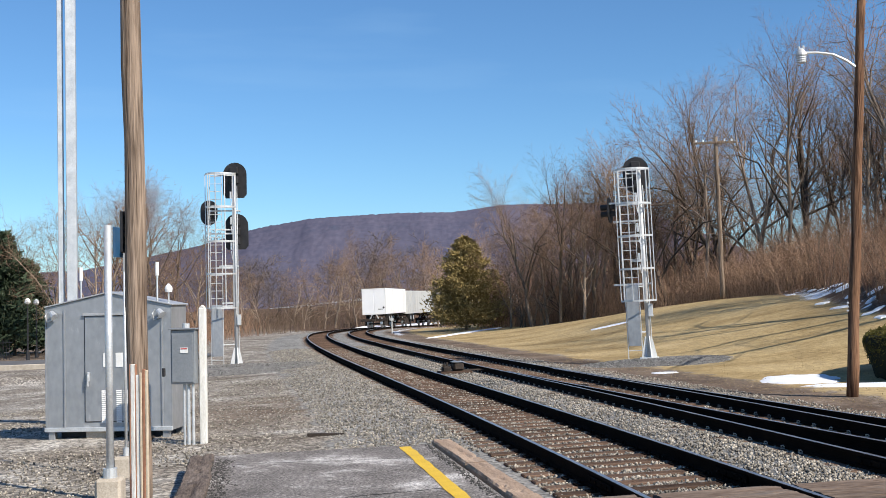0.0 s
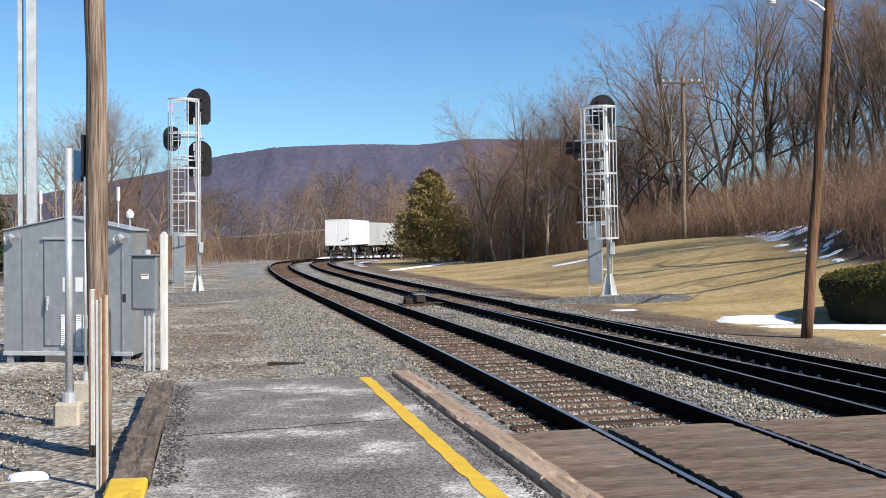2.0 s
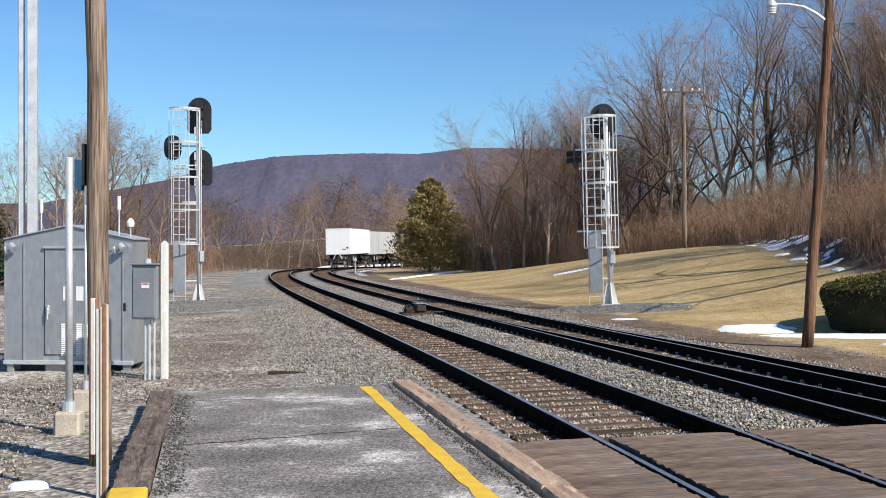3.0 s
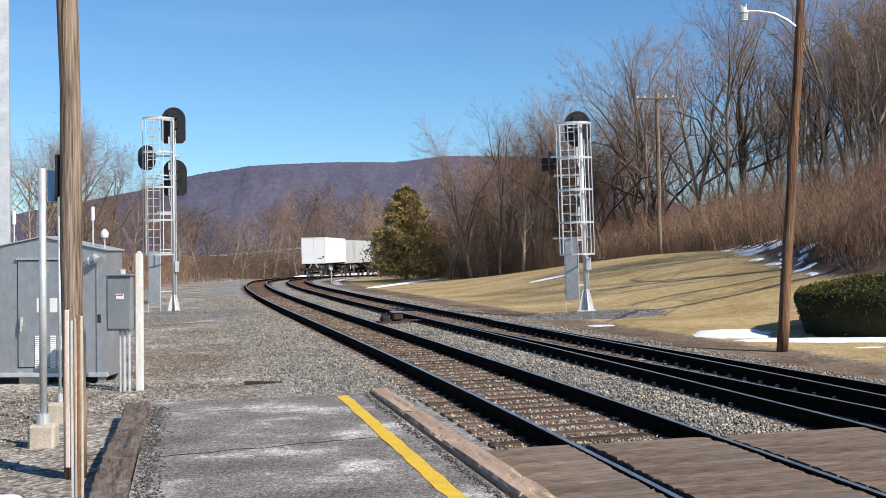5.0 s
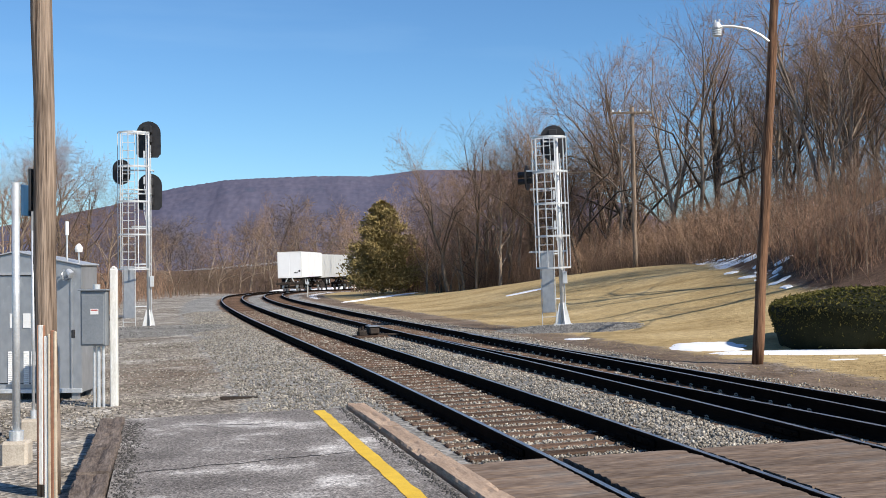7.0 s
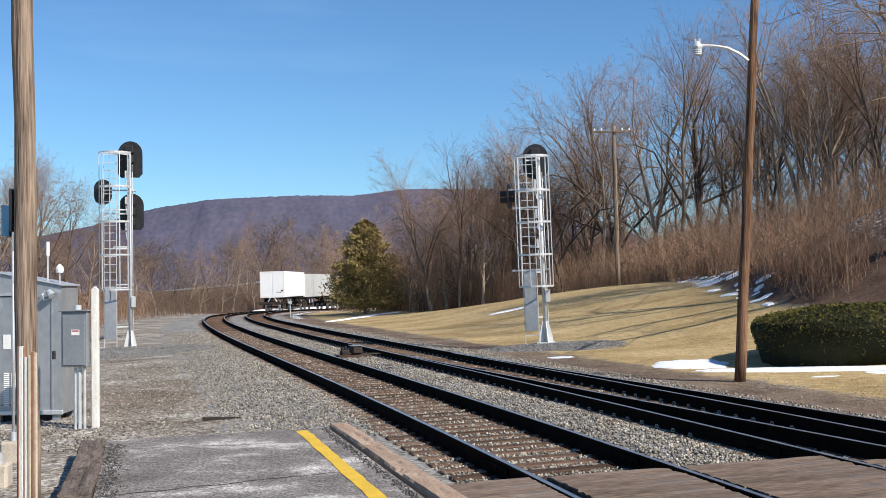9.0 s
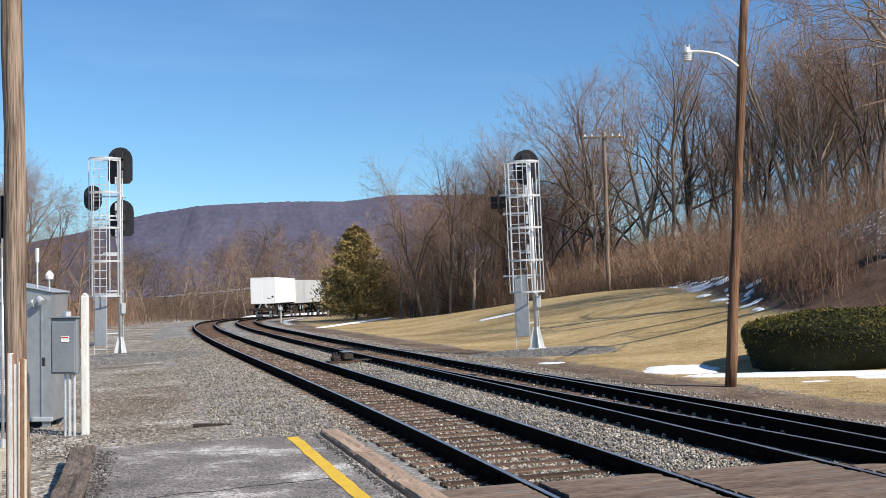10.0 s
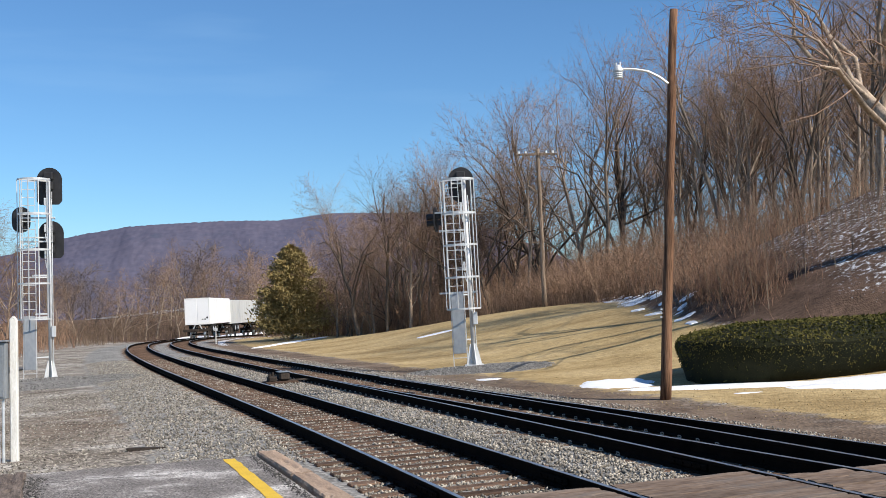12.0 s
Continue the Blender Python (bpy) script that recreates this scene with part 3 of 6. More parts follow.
# joint bars with bolts near the crossing
for tr, u in ((near_track, -GAUGE / 2), (near_track, GAUGE / 2), (far_track, SPACING - GAUGE / 2), (far_track, SPACING - GAUGE / 2 + 0.85)):
    bm = bmesh.new()
    for q in (-0.3, -0.1, 0.1, 0.3):
        add_tube(bm, [(-0.06, q, -0.09), (-0.012, q, -0.09)], 0.017, 6)
    add_box(bm, (-0.03, 0, -0.09), (0.03, 0.85, 0.07), None, 0.006)
    o = part("joint_bar", bm, M["rail_side"], tr)
    o.matrix_basis = Matrix.Translation(on_track(11.2, u)) @ Matrix.Rotation(-heading(11.2), 4, "Z")

# timber crossing
crossing = thing("timber_crossing", (0, 0, 0), "weathered plank crossing laid level with the rails", "crossing")
for k, (u0, u1) in enumerate(((-1.82, -GAUGE / 2 - 0.06), (-GAUGE / 2 + 0.14, GAUGE / 2 - 0.1), (GAUGE / 2 + 0.09, SPACING - GAUGE / 2 - 0.06), (SPACING - GAUGE / 2 + 0.1, SPACING + GAUGE / 2 - 0.1))):
    boards = [mesh_of("plank", worn_timber(u1 - u0, 0.434, -0.08, 0.08, 10 * k + q, 0.016, 0.10), M["plank"]) for q in range(4)]
    s = 9.75 if k != 3 else 9.3
    while s > (-10 if k else 0.5):
        piece("plank", random.choice(boards), crossing, Matrix.Translation(on_track(s, (u0 + u1) / 2, -0.09 + random.uniform(-0.006, 0.006))) @ Matrix.Rotation(-heading(s) + random.uniform(-0.006, 0.006), 4, "Z"))
        s -= 0.436

# ballast stones
STONE_V = np.array([(1, 0, 0), (-0.9, 0.1, 0.1), (0.1, 0.9, -0.1), (0, -1, 0.05), (0.1, 0.1, 0.75), (-0.05, 0, -0.7)])
STONE_F = np.array([(0, 2, 4), (2, 1, 4), (1, 3, 4), (3, 0, 4), (2, 0, 5), (1, 2, 5), (3, 1, 5), (0, 3, 5)])


def stones(name, pts, size, label, material="stone"):
    """One mesh of many small broken stones that rest at pts."""
    rng = np.random.default_rng(len(pts))
    n = len(pts)
    q = rng.normal(size=(n, 4))
    q /= np.linalg.norm(q, axis=1)[:, None]
    w, x, y, z = q.T
    R = np.stack([1 - 2 * (y * y + z * z), 2 * (x * y - z * w), 2 * (x * z + y * w), 2 * (x * y + z * w), 1 - 2 * (x * x + z * z), 2 * (y * z - x * w),
                  2 * (x * z - y * w), 2 * (y * z + x * w), 1 - 2 * (x * x + y * y)], 1).reshape(n, 3, 3)
    sc = size * rng.uniform(0.55, 1.5, (n, 1, 1)) * rng.uniform(0.7, 1.2, (n, 6, 1))
    v = np.einsum("nij,kj->nki", R, STONE_V) * sc + pts[:, None, :]
    f = STONE_F[None] + 6 * np.arange(n)[:, None, None]
    ob = new(name, np_mesh(name, v.reshape(-1, 3), f.reshape(-1, 3), M[material]))
    return tagged(ob, label, "gravel", kind="stuff")


rng = np.random.default_rng(5)
n = 46000
ss = 9.5 + 50 * rng.random(n) ** 1.7
bands = np.array([(-3.3, -0.85), (-0.66, 0.66), (0.85, 2.42), (2.6, 3.9), (4.2, 6.2)])
pick = rng.choice(5, n, p=[0.40, 0.12, 0.27, 0.06, 0.15])
start = np.where(pick == 1, 10.45, 9.65)
crib = (pick == 1) | (pick == 3)
ss = np.where(crib, start + 0.5 * np.round((ss - start) / 0.5) + rng.uniform(-0.10, 0.10, n), ss)
uu = bands[pick, 0] + (bands[pick, 1] - bands[pick, 0]) * rng.random(n)
tx, ty, tt = (np.interp(ss, S, a) for a in (CX, CY, THETA))
px, py = tx + uu * np.cos(tt), ty - uu * np.sin(tt)
keep = (ss > 15.2) | (uu > -1.3) & (ss > 10.0) | (pick > 3) & (uu > 5.3)
keep &= ~((pick == 0) & (uu < -2.6) & (ss < 15.5))
pts = np.stack([px, py, land(px, py) + 0.012 + 0.006 * crib], 1)[keep]
stones("ballast_stones", pts, 0.023, "loose grey crushed-stone ballast along the tracks")
n = 36000
px, py = -16 + 15 * rng.random(n), 8.5 + 27 * rng.random(n) ** 1.7
s_, u_ = track_coords(px, py)
keep = (u_ < -3.0) & ~((py < 15.3) & (u_ > -6.3))
pts = np.stack([px, py, land(px, py) + 0.006], 1)[keep]
stones("yard_gravel", pts, 0.021, "loose pale gravel scattered over the yard")


# crumbling asphalt at the platform's edges, and cracks across it
def along(a, b, n, spread, seed):
    r = np.random.default_rng(seed)
    f = r.random((n, 1))
    q = np.array([a]) + f * (np.array([b]) - np.array([a])) + r.normal(size=(n, 2)) * spread
    return np.concatenate([q, np.full((n, 1), -0.006)], 1)


stones("crumbled_asphalt", np.concatenate([along((-5.30, 14.4), (-3.30, 8.6), 900, 0.07, 1), along((-2.72, 15.5), (-0.30, 8.3), 700, 0.03, 2)]), 0.013, "dark crumbled asphalt along the platform's edges", "crumb")
for a, b, w in (((-5.25, 13.95), (-2.35, 14.25), 0.012), ((-4.2, 10.65), (-1.75, 11.95), 0.018), ((-4.9, 12.9), (-3.6, 12.75), 0.008)):
    a, b = Vector(a), Vector(b)
    d = b - a
    bm = bmesh.new()
    row = []
    for i in range(61):
        p = a + d * (i / 60) + Vector((0, 1)) * (0.10 * noise.noise(Vector((i * 0.11, a.x, 0))) + 0.03 * noise.noise(Vector((i * 0.6, a.y, 0))))
        hw = w * (0.6 + 0.8 * abs(noise.noise(Vector((i * 0.5, 3, a.x)))))
        row.append((bm.verts.new((p.x, p.y - hw, -0.006)), bm.verts.new((p.x, p.y + hw, -0.006))))
    for (p0, p1), (q0, q1) in zip(row, row[1:]):
        bm.faces.new((p0, q0, q1, p1))
    tagged(new("crack", mesh_of("crack", bm, M["crack"])), "dark crack across the asphalt platform", "crack", kind="structure")


def snow_patch(pts, h):
    """A thin melting snow patch with a soft outline, through centre, radii and turn."""
    (cx, cy), (rx, ry), turn = pts
    bm = bmesh.new()
    rings = []
    for k, r in enumerate((1.0, 0.9, 0.6)):
        ring = []
        for i in range(48):
            a = 2 * math.pi * i / 48
            w = r * (1 + 0.12 * noise.noise(Vector((16 * math.cos(a) + cy, 16 * math.sin(a), cx))) + 0.28 * noise.noise(Vector((2 * math.cos(a) + cx, 2 * math.sin(a), cy))) + 0.1 * noise.noise(Vector((7 * math.cos(a), 7 * math.sin(a) + cx, 1))))
            x, y = rx * w * math.cos(a), ry * w * math.sin(a)
            x, y = cx + x * math.cos(turn) - y * math.sin(turn), cy + x * math.sin(turn) + y * math.cos(turn)
            ring.append(bm.verts.new((x, y, land1(x, y) + (-0.02, h, h * 1.4)[k])))
        rings.append(ring)
    for a, b in zip(rings, rings[1:]):
        for i in range(48):
            bm.faces.new((a[i], a[(i + 1) % 48], b[(i + 1) % 48], b[i]))
    bm.faces.new(rings[-1])
    ob = new("snow_patch", mesh_of("snow_patch", bm, M["snow"], True))
    return tagged(ob, "thin melting snow patch on brown grass", "snow", "snow patches")


# ---- equipment case beside the track ----
def equipment_case():
    z = land1(-9, 19)
    c = thing("equipment_case", (-10.15, 18.80, z), "grey steel railway equipment case with a peaked roof on short feet", "equipment case", rz=4)
    W, D, zb, ze, zr = 2.30, 0.85, 0.17, 2.36, 2.60
    bm = bmesh.new()
    add_prism(bm, [(0, zb), (W, zb), (W, ze), (W * 0.51, zr), (0, ze)], (0, 0, 0), (1, 0, 0), (0, 0, 1), (0, D, 0))
    part("body", bm, M["case"], c)
    bm = bmesh.new()
    th = math.atan2(zr - ze, W / 2)
    for sd, cx in ((1, W * 0.255), (-1, W * 0.755)):
        add_box(bm, (cx, D / 2, (ze + zr) / 2 + 0.02), (W / 2 / math.cos(th) + 0.05, D + 0.08, 0.025), Matrix.Rotation(-sd * th, 3, "Y"), 0.006)
    part("roof", bm, M["roof"], c, "pale sheet-steel roof")
    door = None
    bm = bmesh.new()
    add_box(bm, (1.13, -0.012, 1.27), (0.80, 0.028, 1.86), None, 0.008)
    door = part("door", bm, M["case"], c, "dented grey steel door")
    bm = bmesh.new()
    add_box(bm, (1.13, -0.03, 2.23), (0.86, 0.05, 0.045), None, 0.006)
    part("door_hood", bm, M["roof"], c)
    # black plate behind the door paints the shade in its gap
    bm = bmesh.new()
    add_box(bm, (1.13, -0.002, 1.27), (0.826, 0.012, 1.886))
    part("door_gap_shade", bm, M["black"], c, "black plate standing in for the shaded gap round the door")
    for cx in (0.0, 0.34, 1.60, 2.12):
        bm = bmesh.new()
        add_box(bm, (cx + 0.01, -0.012, 1.27), (0.022, 0.02, 2.1))
        part("seam", bm, M["case"], c)
    bm = bmesh.new()
    add_box(bm, (0.80, -0.05, 1.13), (0.045, 0.05, 0.16), None, 0.01)
    add_box(bm, (0.80, -0.08, 1.06), (0.03, 0.03, 0.2), None, 0.008)
    part("handle", bm, M["galv"], door, "galvanised latch handle")
    for cx, w in ((1.07, 0.07), (1.35, 0.09), (1.47, 0.07)):
        bm = bmesh.new()
        for k in range(17):
            add_box(bm, (cx, -0.032, 0.33 + k * 0.034), (w, 0.016, 0.024), Matrix.Rotation(-0.35, 3, "X"))
        part("louvre", bm, M["white"], door, "bright louvred vent")
    for cx in (1.13, 1.36):
        bm = bmesh.new()
        add_box(bm, (cx, -0.032, 1.42), (0.13, 0.008, 0.25))
        part("notice", bm, M["white"], door, "white notice plate")
    bm = bmesh.new()
    add_box(bm, (W / 2, -0.02, 0.20), (W + 0.03, 0.05, 0.075), None, 0.008)
    part("base_rail", bm, M["galv"], c, "pale steel base rail")
    # added black block that imitates the shade beneath the case
    bm = bmesh.new()
    add_box(bm, (W / 2, D / 2 + 0.08, 0.10), (W - 0.36, D - 0.3, 0.16), None, 0.01)
    part("underframe", bm, M["black"], c, "added black block for the shade beneath the case")
    for cx in (0.1, W - 0.12):
        for cy in (0.06, D - 0.06):
            bm = bmesh.new()
            add_box(bm, (cx, cy, 0.085), (0.12, 0.12, 0.17), None, 0.008)
            part("foot", bm, M["case"], c)
    bm = bmesh.new()
    add_box(bm, (0.95, 0.2, 0.08), (0.48, 0.3, 0.15), None, 0.01)
    part("foot", bm, M["concrete"], c, "concrete block foot")
    for cx in (0.13, 2.08):
        bm = bmesh.new()
        pts = [(cx, -0.02, 2.15), (cx - 0.06, -0.09, 2.12), (cx - 0.08, -0.12, 2.22), (cx - 0.04, -0.1, 2.30)]
        add_tube(bm, pts, 0.018, 6)
        add_tube(bm, [(cx + 0.02, -0.1, 2.28), (cx + 0.1, -0.14, 2.20)], [0.05, 0.07], 10)
        part("floodlight", bm, M["galv"], c, "small conduit-mounted floodlight")
    for cx, h, r in ((0.22, 0.6, 0.012), (0.62, 0.36, 0.014), (2.02, 0.42, 0.016)):
        bm = bmesh.new()
        add_tube(bm, [(cx, 0.1, 2.3), (cx, 0.1, 2.5 + h)], r, 6)
        a = part("antenna", bm, M["galv"], c, "pole antenna")
        if cx > 0.3:
            bm = bmesh.new()
            add_tube(bm, [(cx, 0.1, 2.5 + h - 0.02), (cx, 0.1, 2.5 + h + 0.22)], 0.032, 8)
            part("radome", bm, M["white"], a, "white radome")
    bm = bmesh.new()
    add_tube(bm, [(2.22, 0.12, 2.3), (2.22, 0.12, 2.62)], 0.015, 6)
    a = part("antenna", bm, M["galv"], c, "mast with a white dome antenna")
    bm = bmesh.new()
    add_tube(bm, [(2.22, 0.12, 2.60), (2.22, 0.12, 2.66), (2.22, 0.12, 2.70), (2.22, 0.12, 2.75)], [0.06, 0.07, 0.06, 0.015], 10)
    part("radome", bm, M["white"], a, "white dome")
    return c


equipment_case()


def meter_box():
    z = land1(-7, 17.6)
    c = thing("meter_box", (-7.38, 17.75, z), "grey metal meter box on conduits beside the equipment case", "meter box", rz=4)
    bm = bmesh.new()
    add_box(bm, (0.21, 0.1, 1.45), (0.41, 0.2, 0.90), None, 0.012)
    part("body", bm, M["box"], c)
    bm = bmesh.new()
    add_box(bm, (0.21, 0.09, 1.91), (0.47, 0.26, 0.025), None, 0.006)
    part("lid", bm, M["box"], c)
    bm = bmesh.new()
    add_box(bm, (0.21, -0.008, 1.43), (0.36, 0.014, 0.8), None, 0.005)
    d = part("door", bm, M["box"], c)
    bm = bmesh.new()
    add_box(bm, (0.24, -0.02, 1.56), (0.13, 0.006, 0.09))
    n = part("notice", bm, M["white"], d, "white warning label with unreadable lines")
    bm = bmesh.new()
    add_box(bm, (0.24, -0.025, 1.585), (0.11, 0.003, 0.018))
    part("text_bar", bm, M["red"], n, "red bar")
    for cx, r in ((0.20, 0.022), (0.27, 0.03), (0.35, 0.024)):
        bm = bmesh.new()
        add_tube(bm, [(cx, 0.1, -0.02), (cx, 0.1, 1.0)], r, 8)
        part("conduit", bm, M["galv"], c)
    bm = bmesh.new()
    add_box(bm, (-0.12, 0.02, 1.2), (0.05, 0.05, 0.14), None, 0.01)
    part("latch", bm, M["black"], c)
    bm = bmesh.new()
    add_tube(bm, [(0.24, 0.1, 1.9), (0.24, 0.1, 2.0)], 0.06, 10)
    part("meter", bm, M["galv"], c, "round conduit fitting on top")
    return c


meter_box()

# white post
z = land1(-6.9, 18)
wp = thing("marker_post", (-6.90, 17.98, z), "square white-painted wooden post in the gravel", "post")
bm = bmesh.new()
add_box(bm, (0, 0, 1.11), (0.115, 0.115, 2.26), 8, 0.012)
part("shaft", bm, M["post_white"], wp)
bm = bmesh.new()
add_prism(bm, [(-0.05, 0), (0.05, 0), (0, 0.05)], (0, -0.05, 2.238), (1, 0, 0), (0, 0, 1), (0, 0.1, 0))
part("tip", bm, M["post_white"], wp)


def wood_pole(name, x, y, h, r0, r1, lean, material, label):
    z = land1(x, y)
    c = thing(name, (x, y, z), label, "utility pole")
    bm = bmesh.new()
    n = 12
    pts = [(lean[0] * k / n * h + 0.01 * math.sin(k * 1.7), lean[1] * k / n * h, -0.1 + (h + 0.1) * k / n) for k in range(n + 1)]
    add_tube(bm, pts, [r0 + (r1 - r0) * k / n + 0.004 * math.sin(k * 2.3) for k in range(n + 1)], 14)
    part("shaft", bm, material, c, smooth=True)
    return c


near_pole = wood_pole("utility_pole", -4.81, 10.75, 9.5, 0.112, 0.092, (-0.010, 0), M["pole_wood"], "weathered brown utility pole with cable guards at its foot")
for dx, w, m, h in ((-0.02, 0.045, "post_white", 1.55), (-0.049, 0.012, "brown", 1.55), (0.009, 0.012, "brown", 1.55)):
    bm = bmesh.new()
    add_box(bm, (dx, -0.115, 0.12 + h / 2), (w, 0.04, h), None, 0.006)
    part("cable_guard", bm, M[m], near_pole, "cable guard strip")
dl = thing("marker_stake", (-4.10, 9.2, land1(-4.1, 9.2)), "slim stake of cream and brown strips before the utility pole", "stake")
for dx, w, m, h in ((-0.042, 0.034, "post_white", 1.64), (-0.012, 0.022, "cream", 1.66), (0.014, 0.026, "brown", 1.69), (0.038, 0.02, "cream", 1.68)):
    bm = bmesh.new()
    add_box(bm, (dx, 0.01 * (w > 0.03), h / 2 - 0.05), (w, 0.03, h + 0.1), None, 0.004)
    part("strip", bm, M[m], dl)
bm = bmesh.new()
add_box(bm, (-0.16, 0.10, 3.0), (0.03, 0.3, 0.42), None, 0.006)
part("sign_plate", bm, M["black"], near_pole, "dark sign plate seen edge on")


def galvanised_post(x, y, h, r, label):
    z = land1(x, y)
    c = thing("sign_post", (x, y, z), label, "sign post")
    bm = bmesh.new()
    add_tube(bm, [(0, 0, 0.2), (0, 0, h)], r, 14)
    part("pipe", bm, M["galv"], c, smooth=True)
    bm = bmesh.new()
    add_tube(bm, [(0, 0, 0.24), (0, 0, 0.38)], r * 1.9, 14)
    part("collar", bm, M["galv"], c)
    bm = bmesh.new()
    add_box(bm, (0, 0, 0.1), (0.30, 0.30, 0.34), 12, 0.03)
    part("footing", bm, M["concrete"], c, "pale concrete footing")
    return c


gp = galvanised_post(-5.99, 12.55, 3.24, 0.044, "galvanised steel pipe post with a blue sign on a concrete footing")
bm = bmesh.new()
add_box(bm, (0.06, 0.24, 3.04), (0.02, 0.46, 0.36), 2, 0.004)
sg = part("sign_panel", bm, M["blue"], gp, "blue station sign panel seen edge on")
bm = bmesh.new()
add_box(bm, (0.115, 0.34, 2.86), (0.012, 0.40, 0.34), 4)
part("text_bar", bm, M["sign_back"], sg)
galvanised_post(-6.67, 14.48, 2.9, 0.02, "thinner galvanised steel pipe post on a concrete footing")

# tall steel masts behind the case
for x, y, w, h in ((-11.50, 22.0, 0.115, 14), (-11.26, 22.0, 0.2, 14)):
    z = land1(x, y)
    c = thing("steel_mast", (x, y, z), "tall square galvanised steel mast", "mast", "pair of masts")
    bm = bmesh.new()
    add_box(bm, (0, 0, h / 2), (w, w, h), 20, 0.01)
    part("column", bm, M["galv"], c)
    bm = bmesh.new()
    add_box(bm, (0, 0, 0.02), (w * 1.5, w * 1.5, 0.04), 20)
    part("base_plate", bm, M["galv"], c)


# ---- signals ----
def rounded_board(w, h, flat):
    """A tall signal board: round top, cut corners below."""
    r = w / 2
    top = [(r * math.cos(a), h / 2 - r + r * math.sin(a)) for a in np.linspace(0, math.pi, 13)]
    if flat:
        return top + [(-r, -h / 2 + 0.14), (-r + 0.12, -h / 2), (r - 0.12, -h / 2), (r, -h / 2 + 0.14)]
    return top + [(r * math.cos(a), -h / 2 + r + r * math.sin(a)) for a in np.linspace(math.pi, 2 * math.pi, 13)]


def signal_head(c, x, z, w, h, flat, y, turn=0.0, hoods=3):
    ax = Vector((math.cos(turn), math.sin(turn), 0))
    nrm = Vector((-math.sin(turn), math.cos(turn), 0))
    bm = bmesh.new()
    add_prism(bm, rounded_board(w, h, flat), Vector((x, y, z)), ax, (0, 0, 1), nrm * 0.03)
    hd = part("signal_head", bm, M["black"], c, "black signal board seen from behind")
    bm = bmesh.new()
    o = Vector((x, y, z))
    b = o - nrm * 0.09
    for k in range(hoods):
        zz = (k - (hoods - 1) / 2) * h * 0.27
        add_box(bm, b + Vector((0, 0, zz)), (w * 0.34, 0.18, h * 0.2), Matrix.Rotation(turn, 3, "Z"), 0.02)
        add_tube(bm, [o + nrm * 0.03 + Vector((0, 0, zz)), o + nrm * 0.32 + Vector((0, 0, zz + 0.0))], 0.10, 10)
    part("lamp_unit", bm, M["black"], hd)
    return hd


